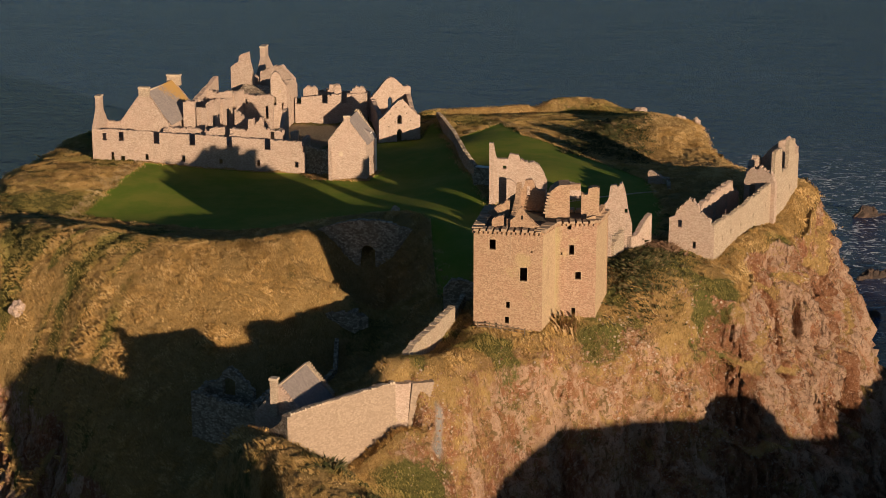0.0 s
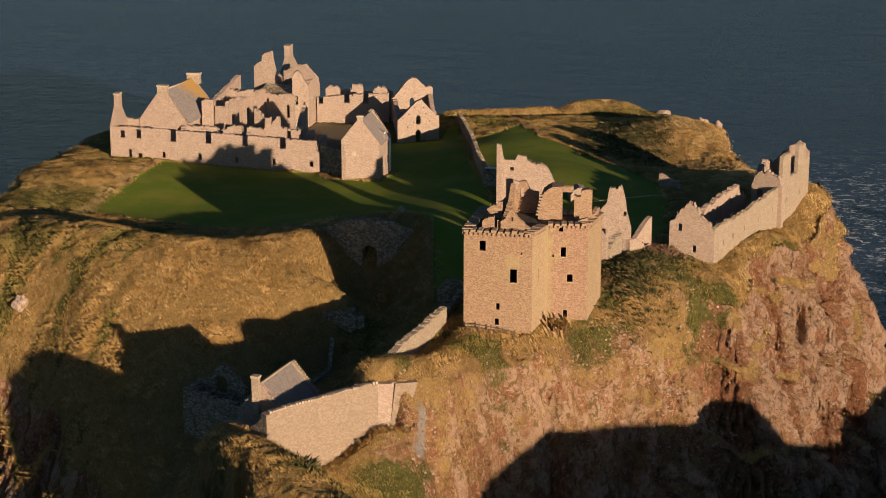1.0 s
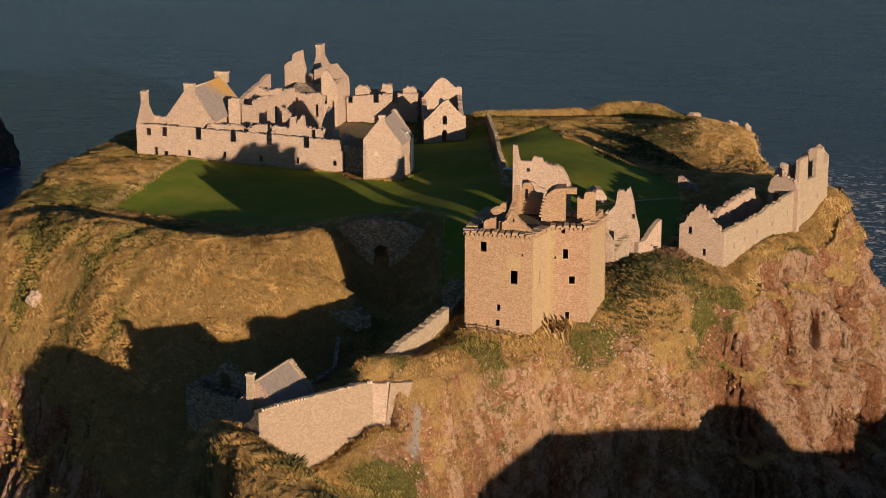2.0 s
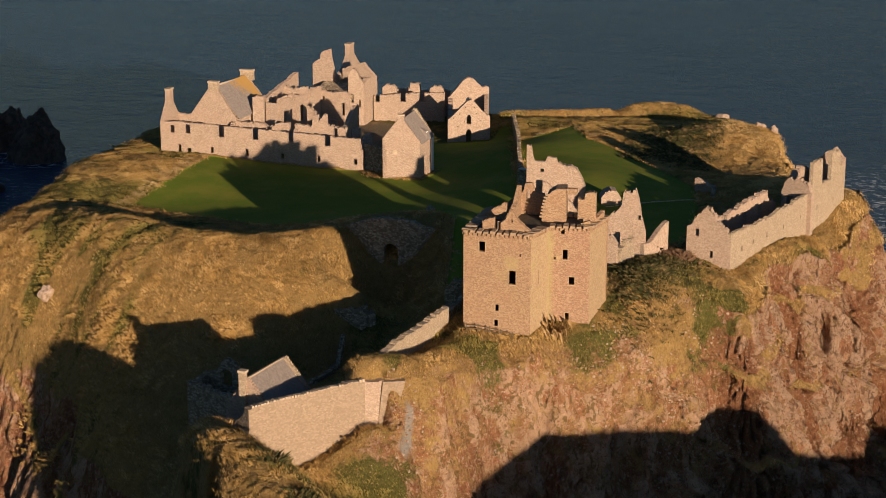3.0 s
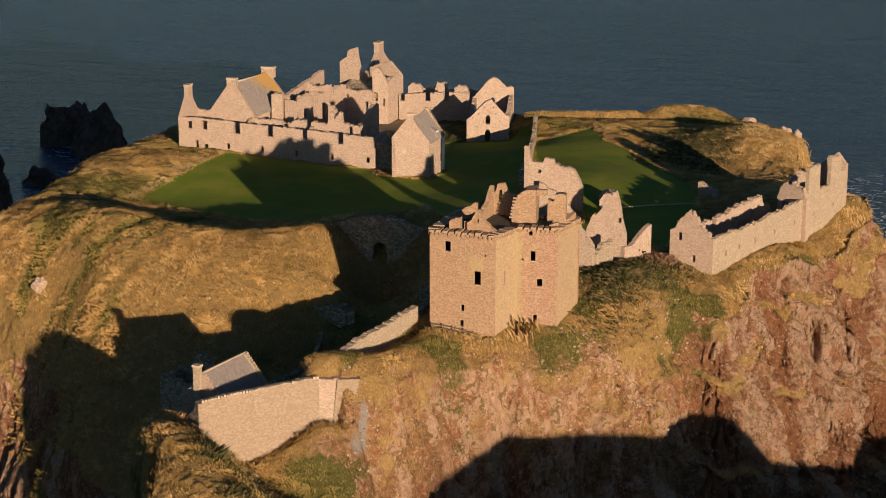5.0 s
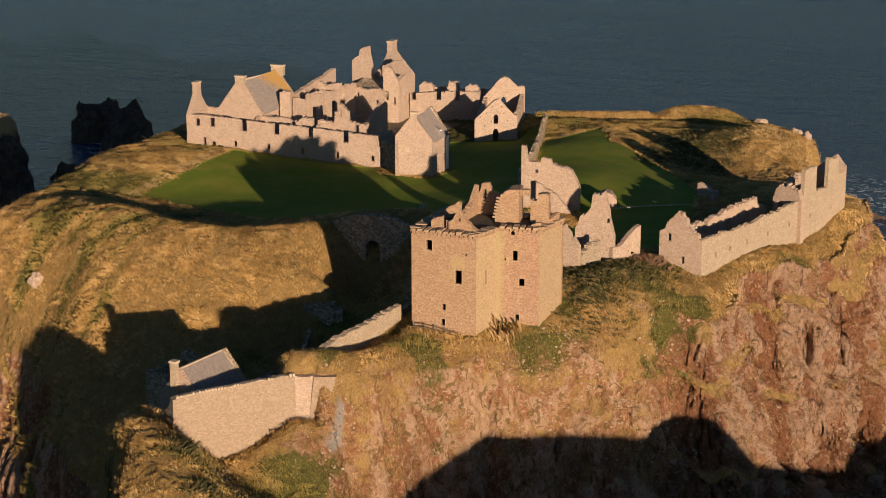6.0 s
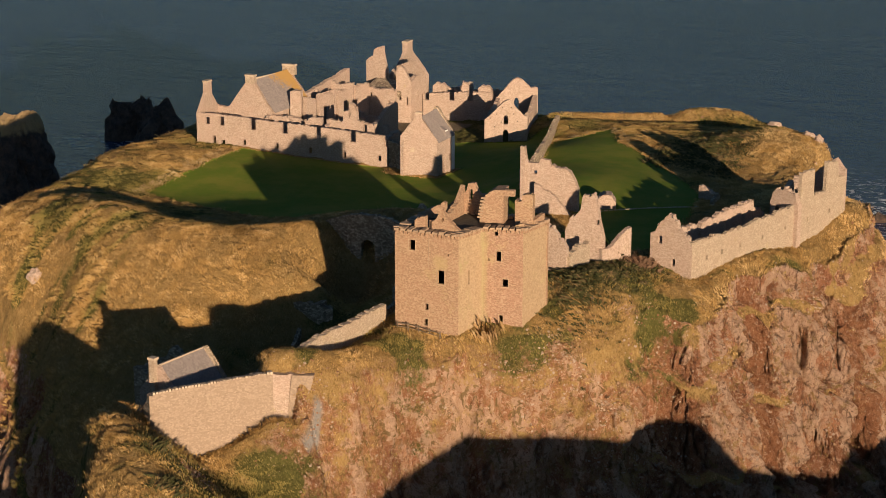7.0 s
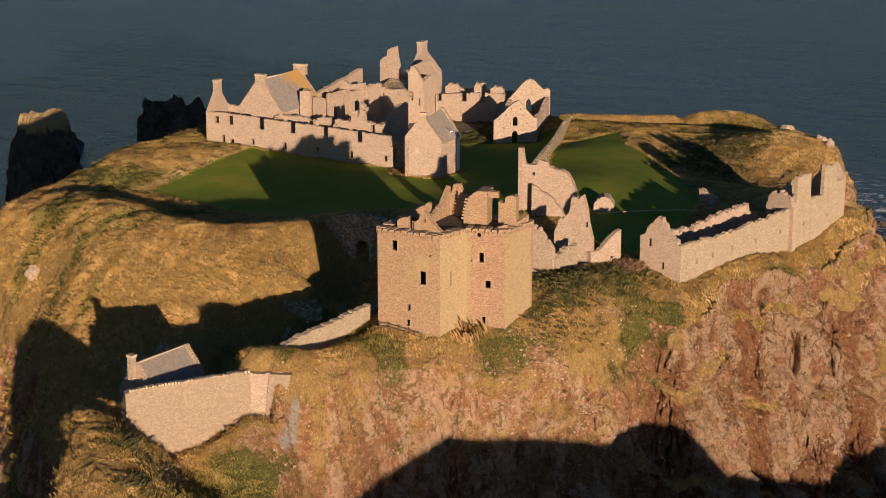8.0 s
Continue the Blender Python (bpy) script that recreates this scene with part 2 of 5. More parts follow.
    high = m.math("MULTIPLY", m.math("ADD", m.math("MULTIPLY", blade, 0.5), m.math("ADD", mid, m.noise(2.2, 6.0, 0.8))), m.ramp(soft, 0.0, 1.0, 0.12, 1.0))
    high = m.math("ADD", high, m.math("MULTIPLY", m.math("MULTIPLY", m.math("ADD", fault, m.math("MULTIPLY", grain, 0.5)), rock), 2.2))
    return m.finish(col, high, 1.0, 0.5)


GROUND = ground_material()


def dark_rock():
    m = Mat("wet_black_rock", 0.75, 0.4)
    col = m.mix(m.ramp(m.noise(0.5, 6.0, 0.7), 0.35, 0.7), (0.05, 0.036, 0.029), (0.15, 0.095, 0.065))
    # stack's top: dry grass, with the orange of low sun painted in
    top = m.ramp(m.math("ADD", m.sep(m.pos, 2), m.math("MULTIPLY", m.noise(0.3, 4.0), 6.0)), 27.5, 29.5)
    col = m.mix(top, col, (0.42, 0.29, 0.14))
    return m.finish(col, m.noise(0.9, 8.0, 0.75), 1.0, 1.2)


SEA_ROCK = dark_rock()


def tuft_material(name, a, b, c, lush=None):
    m = Mat(name, 0.85, 0.15)
    patch = m.math("ADD", m.noise(0.5, 6.0, 0.7, m.scaled((1.0, 0.6, 1.0)), 0.5), m.math("MULTIPLY", m.math("SUBTRACT", m.island, 0.5), 0.16))
    if lush:
        patch = m.math("SUBTRACT", patch, m.math("MULTIPLY", m.math("MINIMUM", m.attr("green"), 0.0), 0.3))
    col = m.mix(m.ramp(patch, 0.36, 0.52), a, b)
    col = m.mix(m.ramp(patch, 0.52, 0.66), col, c)
    if lush:
        green = m.math("ADD", m.attr("green"), m.math("MULTIPLY", m.math("SUBTRACT", m.island, 0.5), 0.35))
        col = m.mix(m.ramp(green, 0.25, 0.95, 0.0, 0.8), col, m.mix(m.island, lush, tuple(v * 1.6 for v in lush)))
    # blades in a sward catch the light much as the slope that they grow on
    ground = m.n("ShaderNodeAttribute")
    ground.attribute_name = "sward"
    lie = m.n("ShaderNodeMix")
    lie.data_type = "VECTOR"
    lie.inputs["Factor"].default_value = 0.35
    m.link(m.normal, lie.inputs[4])
    m.link(ground.outputs["Vector"], lie.inputs[5])
    unit = m.n("ShaderNodeVectorMath")
    unit.operation = "NORMALIZE"
    m.link(lie.outputs[1], unit.inputs[0])
    m.link(unit.outputs[0], m.bsdf.inputs["Normal"])
    # thin blades let some light through
    thin, both = m.n("ShaderNodeBsdfTranslucent"), m.n("ShaderNodeMixShader")
    m.link(col, thin.inputs["Color"])
    both.inputs[0].default_value = 0.35
    m.link(m.bsdf.outputs[0], both.inputs[1])
    m.link(thin.outputs[0], both.inputs[2])
    m.link(both.outputs[0], m.out.inputs[0])
    return m.finish(col)


DRY_BLADES = tuft_material("dry_grass_blades", (0.28, 0.175, 0.06), (0.48, 0.30, 0.108), (0.66, 0.46, 0.215), (0.18, 0.16, 0.045))
SCRUB_LEAVES = tuft_material("scrub_leaves", (0.04, 0.046, 0.015), (0.09, 0.085, 0.034), (0.22, 0.15, 0.075))
REED_BLADES = tuft_material("reed_blades", (0.34, 0.22, 0.10), (0.45, 0.30, 0.15), (0.54, 0.38, 0.2))
STRAW_BLADES = tuft_material("straw_blades", (0.34, 0.235, 0.115), (0.44, 0.32, 0.165), (0.52, 0.4, 0.23))


def crag_material():
    m = Mat("broken_sandstone", 0.9, 0.15)
    tone = m.math("ADD", m.island, m.math("MULTIPLY", m.math("SUBTRACT", m.noise(0.5, 6.0, 0.75), 0.5), 1.2))
    col = m.mix(m.ramp(tone, 0.2, 0.55), (0.28, 0.14, 0.075), (0.35, 0.225, 0.14))
    col = m.mix(m.ramp(tone, 0.55, 0.95), col, (0.46, 0.36, 0.28))
    grain = m.noise(3.0, 7.0, 0.8)
    col = m.mix(m.ramp(grain, 0.52, 0.6, 0.0, 0.5), col, (0.17, 0.10, 0.065))
    return m.finish(col, m.math("ADD", grain, m.noise(0.9, 5.0, 0.7)), 0.8, 0.25)


CRAG = crag_material()


def water_material():
    m = Mat("sea_water", 0.2, 0.5)
    m.bsdf.inputs["IOR"].default_value = 1.33
    deep = m.mix(m.ramp(m.noise(0.006, 5.0, 0.6), 0.35, 0.7), (0.018, 0.038, 0.094), (0.030, 0.055, 0.120))
    # darker wave troughs, the shading of the waves painted into the colour
    swell = m.noise(0.16, 5.0, 0.7, m.scaled((0.7, 2.4, 1.0)), 0.4)
    deep = m.mix(m.ramp(swell, 0.36, 0.64, 0.0, 0.75), deep, (0.010, 0.021, 0.060))
    near = m.attr("surf")
    foam = m.math("MULTIPLY", near, m.ramp(m.noise(0.2, 9.0, 0.78, m.scaled((1.0, 1.6, 1.0)), 1.4), 0.53, 0.6))
    col = m.mix(foam, deep, (0.75, 0.76, 0.76))
    m.link(m.ramp(foam, 0.0, 1.0, 0.16, 0.8), m.bsdf.inputs["Roughness"])
    waves = m.math("ADD", m.noise(0.22, 5.0, 0.65, m.scaled((1.0, 2.2, 1.0))), m.math("MULTIPLY", m.noise(0.03, 4.0, 0.6, m.scaled((1, 2.5, 1))), 2.0))
    waves = m.math("ADD", waves, m.math("MULTIPLY", m.noise(0.7, 4.0, 0.7, m.scaled((1.0, 1.8, 1.0))), 0.5))
    return m.finish(col, waves, 0.95, 1.5)


WATER = water_material()


# ---- numeric noise for the ground ----
def lattice(ix, iy, iz, seed):
    h = (ix * 374761393 + iy * 668265263 + iz * 2147483647 + seed * 1274126177) & 0xFFFFFFFF
    h = ((h ^ (h >> 13)) * 1274126177) & 0xFFFFFFFF
    return ((h ^ (h >> 16)) & 0xFFFF) / 32767.5 - 1.0


def value_noise(x, y, z, seed=0):
    """Smooth noise between -1 and 1 at points given as arrays."""
    x, y, z = np.broadcast_arrays(np.asarray(x, float), y, z)
    fx, fy, fz = np.floor(x), np.floor(y), np.floor(z)
    ix, iy, iz = fx.astype(np.int64), fy.astype(np.int64), fz.astype(np.int64)
    u, v, w = (s * s * (3 - 2 * s) for s in (x - fx, y - fy, z - fz))
    total = 0
    for a in (0, 1):
        for b in (0, 1):
            for c in (0, 1):
                k = (u if a else 1 - u) * (v if b else 1 - v) * (w if c else 1 - w)
                total = total + k * lattice(ix + a, iy + b, iz + c, seed)
    return total


def fbm(x, y, z=0.0, octaves=4, seed=0):
    total, gain = 0, 1.0
    for i in range(octaves):
        total = total + gain * value_noise(x * 2 ** i + 17.3 * i, y * 2 ** i - 9.1 * i, z * 2 ** i + 4.7 * i, seed + i)
        gain *= 0.5
    return total / 1.6


def cells(x, y, z, seed):
    """Nearest of randomly strewn points: a random number for its cell, and how far its border is."""
    fx, fy, fz = (np.floor(v).astype(np.int64) for v in (x, y, z))
    near, second, tone = np.full(np.shape(x), 9.0), np.full(np.shape(x), 9.0), np.zeros(np.shape(x))
    for a in (-1, 0, 1):
        for b in (-1, 0, 1):
            for c in (-1, 0, 1):
                i, j, k = fx + a, fy + b, fz + c
                dx, dy, dz = (o + 0.5 + 0.45 * lattice(i, j, k, seed + m) - v for m, (o, v) in enumerate(((i, x), (j, y), (k, z))))
                dist = np.sqrt(dx * dx + dy * dy + dz * dz)
                closer = dist < near
                second = np.where(closer, near, np.minimum(second, dist))
                tone = np.where(closer, lattice(i, j, k, seed + 7), tone)
                near = np.where(closer, dist, near)
    return tone, second - near


def cells_where(mask, x, y, z, seed):
    """The same, worked out only where the mask holds."""
    tone, rim = np.zeros(np.shape(x)), np.ones(np.shape(x))
    tone[mask], rim[mask] = cells(x[mask], y[mask], z[mask], seed)
    return tone, rim


def smooth(a, lo, hi):
    s = np.clip((a - lo) / (hi - lo), 0, 1)
    return s * s * (3 - 2 * s)


# ---- the headland: spot heights of the turf, and the line along which the cliff breaks off ----
COURT = [(-37, 83, 48.1), (-84, 89, 49.3), (-43, 90, 47.6), (-54, 64, 46.7), (-76, 56, 47.2), (-34, 116, 48.4), (-26, 119, 48.6), (-62, 92, 48.4),
         (-30, 60, 47.6), (-20, 85, 48.6), (-12, 62, 50.0), (-50, 50, 47.0), (-60, 125, 48.2), (-45, 110, 48.0), (-30, 100, 48.3), (-22, 53, 49.6), (-8, 46, 50.1), (-22, 43.5, 51.6)]
FAR_SIDE = [(-24, 131, 50.6), (-8, 126, 51.0), (9, 127, 50.8), (-1, 145.5, 49.6), (12, 144.5, 49.0), (4, 153, 49.2), (-17, 141, 49.5), (-8, 146, 49.2), (-26, 134.5, 49.9), (-12, 137, 50.0), (17, 148.5, 49.6), (24, 143, 49.0), (19, 130, 52.6), (27, 112, 49.3),
            (22, 76, 50.8), (-14, 105, 51.2), (-8, 76, 51.8), (8, 90, 51.0), (2, 62, 50.2), (12, 50, 50.0), (20, 100, 49.0), (4, 110, 50.8)]
TOWER_SIDE = [(0, 0, 48.0), (10, -1, 47.6), (16.5, 6, 48.0), (18.8, 13, 49.4), (18, 21, 52.4), (23, 33, 51.4), (33, 33, 49.6), (25.7, 35, 51.0),
              (46, 73, 52.0), (40, 48, 50.3), (48, 61, 47.4), (32, 22, 49.3), (26, 11.7, 49.8), (5, 30, 50.4), (-3, 3.5, 47.5), (0, -13.8, 46.9),
              (-5, -19, 47.9), (-9.8, -19.3, 49.2), (-6.5, -13.8, 47.4), (-8, 28, 49.6), (28.6, 9.8, 45.9), (23.4, 6.1, 44.8), (8, -4, 45.2), (18.3, 2.9, 44.2), (19.2, 9.6, 48.4), (19.8, 17, 53.0), (12.3, 3.4, 47.4)]
MOUND = [(-66, 28.5, 51.9), (-56, 27.5, 51.5), (-46, 26, 51.5), (-37, 28.5, 51.5), (-31, 34.5, 51.3), (-55, 33.5, 49.3), (-45.5, 32.5, 49.2), (-36, 35, 49.6), (-45, 21.5, 50.6), (-30, 30.6, 51.0), (-68, 21, 46.6), (-47, 13.7, 47.4), (-32, 17, 47.3), (-24.8, 20, 47.9), (-45, 7, 41.8), (-60.7, 15.9, 46.0), (-54, 10, 42.4),
         (-49, 5.8, 39.6), (-70, 14.4, 35.7), (-73, 18.6, 41.2), (-81, 27, 45.8), (-85, 64, 48.9), (-87.6, 57, 48.4), (-83, 80, 49.5), (-78, 38, 50.2), (-70, 45, 48.0),
         (-60, 38, 48.7), (-40, 40, 48.6), (-58, 47, 47.4), (-70, 5, 25.0), (-50, -4, 31.0), (-34, 4, 40.5), (-35, -8, 31.0), (-29.5, 39, 50.8), (-14, 40, 52.6)]
DRAINS = [[(-81, 40), (-76.5, 28), (-76.7, 20)], [(-58.5, 28), (-60.5, 22), (-65, 17)]]
GULLY = [(-21.5, 33, 41.2), (-21.5, 24, 40.8), (-21, 13, 38.2), (-20, 0, 37.5), (-20, -12, 36.5), (-13, -18, 38.0), (-11, 5, 41.5), (-11, 20, 44.5),
         (-26, -14, 33.0), (-12, -10, 41.0), (-21.5, 18.8, 46.8)]
KNOLL = [(-24.5, -33, 44.8), (-21.6, -35.5, 43.2), (-22.4, -41.0, 45.6), (-18.5, -41.6, 46.1), (-26.4, -39, 41.5), (-17.5, -47.0, 45.2), (-11.9, -52.0, 45.0), (-5.3, -56, 43.8), (-12, -45, 45.4), (-8, -49, 44.2), (-8, -34, 36.4), (-16.5, -34, 41.5), (-11.5, -31.5, 37.0), (-2, -21.5, 41.8), (-4.5, -30, 36.5),
         (2, -26, 34.0), (-13.5, -38.5, 42.0), (-19, -28, 38.0), (-5, -42, 38.5)]
OUTSIDE = [(60, 0, 42), (66, 60, 45), (58, 110, 46), (40, 165, 46), (-40, 180, 47), (-110, 160, 47), (-120, 90, 46), (-115, 40, 42),
           (-95, 0, 20), (-65, -25, 10), (-42, -35, 15), (15, -35, 36), (-2, -70, 36)]
BRINK = [(-2.5, -21.5), (1.5, -15), (7, -6.5), (18, 0.2), (24, 4), (30, 8.5), (37, 18), (40.5, 33), (44, 46), (49.5, 59), (52, 74), (45, 91), (37, 105), (31, 118),
         (29, 140), (23, 148), (15, 152.5), (6, 157), (-2, 155.5), (-9, 151.5), (-18, 146.8), (-27, 142), (-34, 146), (-50, 160), (-62, 166), (-90, 150), (-96.5, 112), (-95, 72), (-93, 44), (-91, 24), (-80, 19), (-73.5, 14), (-66, 5), (-58, -4), (-49, -11),
         (-40, -16), (-30, -22), (-28.6, -31), (-26.2, -36.8), (-22.2, -41.8), (-18.4, -46.8), (-14.6, -53.4), (-7, -59.4), (1, -60), (4.5, -48), (3.5, -36), (2, -27)]

# clefts that bite back into the cliff: a line down each, how far they cut in, and their half width
CLEFTS = [([(32.0, 18.5), (34.0, 14.0), (38.0, 8.0)], 3.8, 4.2), ([(40.5, 37.5), (43.5, 34.5), (49, 31)], 4.4, 3.8), ([(44.5, 46.0), (50.0, 42.5)], 3.6, 2.8), ([(47.0, 56.5), (55.0, 52.5)], 2.6, 2.0),
          ([(12.0, -3.0), (13.5, -9.0)], 2.6, 1.5), ([(22.5, 2.4), (25.5, -3.5)], 2.4, 1.3), ([(-17.8, -46.5), (-16.2, -54.0)], 4.0, 0.8), ([(-62.5, 4.0), (-64.5, -4.0)], 4.5, 2.2)]

SPOTS = np.array(COURT + FAR_SIDE + TOWER_SIDE + MOUND + GULLY + KNOLL + OUTSIDE, float)


def plate(r2):
    return 0.5 * r2 * np.log(r2 + 1e-9)


def fit_plate():
    p, n = SPOTS[:, :2], len(SPOTS)
    k = plate(((p[:, None] - p[None]) ** 2).sum(-1)) + np.eye(n) * 4.0
    q = np.hstack([np.ones((n, 1)), p])
    a = np.block([[k, q], [q.T, np.zeros((3, 3))]])
    return np.linalg.solve(a, np.concatenate([SPOTS[:, 2], np.zeros(3)]))


WEIGHTS = fit_plate()


def turf_height(x, y):
    total = WEIGHTS[-3] + WEIGHTS[-2] * x + WEIGHTS[-1] * y
    for (px, py, _), w in zip(SPOTS, WEIGHTS):
        total = total + w * plate((x - px) ** 2 + (y - py) ** 2)
    return total


def beyond_brink(x, y, line=BRINK):
    """Distance outside a closed line; negative inside."""
    best, inside = np.full(np.shape(x), 1e9), np.zeros(np.shape(x), bool)
    for (ax, ay), (bx, by) in zip(line, line[1:] + line[:1]):
        ex, ey = bx - ax, by - ay
        s = np.clip(((x - ax) * ex + (y - ay) * ey) / (ex * ex + ey * ey), 0, 1)
        best = np.minimum(best, np.hypot(x - ax - s * ex, y - ay - s * ey))
        cross = ((ay > y) != (by > y)) & (x < ex * (y - ay) / (by - ay + 1e-12) + ax)
        inside ^= cross
    return np.where(inside, -best, best)


LAWN_WEST = [(-75.5, 56), (-73.5, 88.5), (-44, 89.6), (-40, 84), (-30.2, 83.4), (-29, 92.6), (-40.5, 93.5), (-41.5, 112.5), (-34, 114.6), (-26, 118), (-25, 130), (-22, 121), (-14, 90), (-9, 72), (-5, 60), (-4, 48), (-3, 30), (-2, 16), (-8, 20), (-12, 40), (-16, 46),
             (-22, 50), (-30, 46), (-40, 47), (-55, 50.5)]
LAWN_EAST = [(-8.5, 78), (-16.5, 104), (-18.5, 113), (-15, 117), (-10.5, 126), (-4.3, 112.6), (8.5, 99), (19.5, 83), (22, 74), (24, 60), (24, 42), (12, 36), (6, 48), (6, 60), (-3, 68)]
RIM_BANK = [(-27, 138.2), (-17, 143.2), (-8, 148.0)]
RIM_MOUND = [(-2, 151), (4, 153.2), (8, 151.5)]
RIM_DITCH = [(-26.5, 134.6), (-16.4, 139.6), (-6.4, 144.6), (0.4, 146.8), (6.2, 147.2)]
COURTYARD = [(-70, 97), (-46, 97), (-42, 130), (-66, 130)]
PATH_PATCH = [(-2.4, -19.8), (-1.4, -19.6), (-0.9, -22), (-1.2, -24.3), (-2.1, -24.2), (-1.9, -22)]


def along(x, y, line, width):
    """1 on an open line, fading to 0 away from it."""
    best = np.full(np.shape(x), 1e9)
    for (ax, ay), (bx, by) in zip(line, line[1:]):
        ex, ey = bx - ax, by - ay
        s = np.clip(((x - ax) * ex + (y - ay) * ey) / (ex * ex + ey * ey), 0, 1)
        best = np.minimum(best, np.hypot(x - ax - s * ex, y - ay - s * ey))
    return np.exp(-(best / width) ** 2)


def ground_height(x, y):
    """Height of the headland, with cliffs, and how far a place lies beyond the brink."""
    x, y = np.asarray(x, float), np.asarray(y, float)
    top = np.clip(turf_height(x, y), 4, 54)
    top = top + 1.2 * along(x, y, RIM_BANK, 1.6) + 1.9 * along(x, y, RIM_MOUND, 2.8) - 1.8 * along(x, y, RIM_DITCH, 2.1)
    top = top - sum(0.55 * along(x, y, line, 1.0) for line in DRAINS)
    top = top - 1.5 * along(x, y, [(-4.6, -12.0), (-2.6, -4.0), (-1.4, 2.0)], 1.2)
    # ground cut down along the outer foot of the gate wall
    s, q = ((x + 18.8) * 0.71 + (y + 33.8) * 0.704), ((x + 18.8) * 0.704 - (y + 33.8) * 0.71)
    foot = np.interp(s, [-2, 0.2, 2.8, 5.4, 10.5, 16.2, 18.5, 21], [42.0, 40.5, 38.2, 36.8, 38.4, 40.4, 37.8, 40.0])
    near = np.where(q > -1.0, np.exp(-(np.maximum(q, 0) / 2.6) ** 2), 0) * smooth(s, -3, 0) * (1 - smooth(s, 18.2, 19.8))
    top = top * (1 - near) + foot * near - 2.6 * np.exp(-((q - 1.9) / 1.3) ** 2) * smooth(s, -3, -1) * (1 - smooth(s, 4, 7))
    d = beyond_brink(x, y) + (2.2 - 1.7 * smooth(y, 125, 138) - 1.5 * smooth(-y, 28, 36)) * fbm(x / 13, y / 13, 0.0, 3, 5) + 0.6 * fbm(x / 3.5, y / 3.5, 0.0, 2, 9)
    d = d + 1.9 * smooth(x, -3, 6) * (1 - smooth(y, 66, 84)) + sum(deep * along(x, y, line, wide) for line, deep, wide in CLEFTS)
    over = np.maximum(d, 0)
    steps = over + 0.55 * np.sin(over * 1.3 + 3 * fbm(x / 9, y / 9, 0.0, 2, 3)) * smooth(over, 0.5, 3)
    z = top - (2.35 + 2.2 * smooth(-y, 34, 42)) * np.maximum(steps, 0) - 0.25 * smooth(d, -3, 0) * 3
    return np.maximum(z, -4 - 0.02 * over), d


FIELD_X, FIELD_Y = np.arange(-118, 72, 0.42), np.arange(-74, 178, 0.42)
FIELD, FIELD_D = ground_height(*np.meshgrid(FIELD_X, FIELD_Y, indexing="ij"))


def soft_height(x, y):
    """Height of the ground at one place, from the field."""
    u, v = (x - FIELD_X[0]) / 0.42, (y - FIELD_Y[0]) / 0.42
    i, j = int(u), int(v)
    a, b = u - i, v - j
    return float((FIELD[i, j] * (1 - a) + FIELD[i + 1, j] * a) * (1 - b) + (FIELD[i, j + 1] * (1 - a) + FIELD[i + 1, j + 1] * a) * b)


def make_mesh(name, verts, faces, material, smooth_shade=False):
    me = bpy.data.meshes.new(name)
    verts = np.asarray(verts, np.float32)
    faces = np.asarray(faces, np.int32)
    k = faces.shape[1]
    me.vertices.add(len(verts))
    me.vertices.foreach_set("co", verts.ravel())
    me.loops.add(faces.size)
    me.loops.foreach_set("vertex_index", faces.ravel())
    me.polygons.add(len(faces))
    me.polygons.foreach_set("loop_start", np.arange(0, faces.size, k, dtype=np.int32))
    me.polygons.foreach_set("loop_total", np.full(len(faces), k, np.int32))
    me.polygons.foreach_set("use_smooth", np.full(len(faces), smooth_shade, bool))
    me.update(calc_edges=True)
    me.materials.append(material)
    return me


def grid_faces(nx, ny):
    i, j = np.meshgrid(np.arange(nx - 1), np.arange(ny - 1), indexing="ij")
    a = (i * ny + j).ravel()
    return np.stack([a, a + ny, a + ny + 1, a + 1], 1)


def green_field(x, y):
    """How green rather than dry the rough grass is."""
    green = 0.05 + 0.55 * smooth(fbm(x / 15, y / 15, 0.0, 3, 31), -0.1, 0.55) + 0.3 * smooth(fbm(x / 5, y / 5, 0.0, 3, 33), 0.0, 0.6)
    green = green + 0.5 * np.exp(-(((x - 22) / 6) ** 2 + ((y - 22) / 9) ** 2)) + 0.35 * smooth(y, 95, 125) * (1 - smooth(x, 14, 20))
    green = green + 0.3 * np.exp(-(((x + 4) / 6) ** 2 + ((y + 30) / 6) ** 2)) + 0.3 * smooth(-x, 60, 80) * smooth(y, 45, 60)
    green = green + 0.9 * along(x, y, [(16, 2.5), (20.4, 5.6), (22.5, 8)], 1.5) + 0.7 * along(x, y, [(41, 46), (44, 51)], 2.0) + 0.7 * along(x, y, [(35, 37), (36.5, 40)], 1.6) + 0.6 * along(x, y, [(26.5, 19), (28, 22)], 1.8)
    # greener furrows running down the western slope
    furrow = value_noise((0.86 * x - 0.5 * y) / 1.6, (0.5 * x + 0.86 * y) / 11, 0.0, 37)
    green = green + 0.45 * smooth(furrow, 0.2, 0.7) * smooth(-x, 44, 60) * (1 - smooth(y, 44, 52))
    # sun-bleached slopes
    green = green - 0.15 * smooth(x, 8, 20) * (1 - smooth(y, 14, 22))
    green = green - 0.5 * smooth(x, 27, 33) * smooth(y, 20, 34) + 0.8 * smooth(fbm(x / 6, y / 6, 0.0, 3, 39), 0.2, 0.6) * smooth(x, -14, 0) * (1 - smooth(y, 70, 80)) - 0.8 * np.exp(-(((x - 21) / 7) ** 2 + ((y - 130) / 13) ** 2)) - 0.3 * along(x, y, RIM_BANK + RIM_MOUND, 4.0)
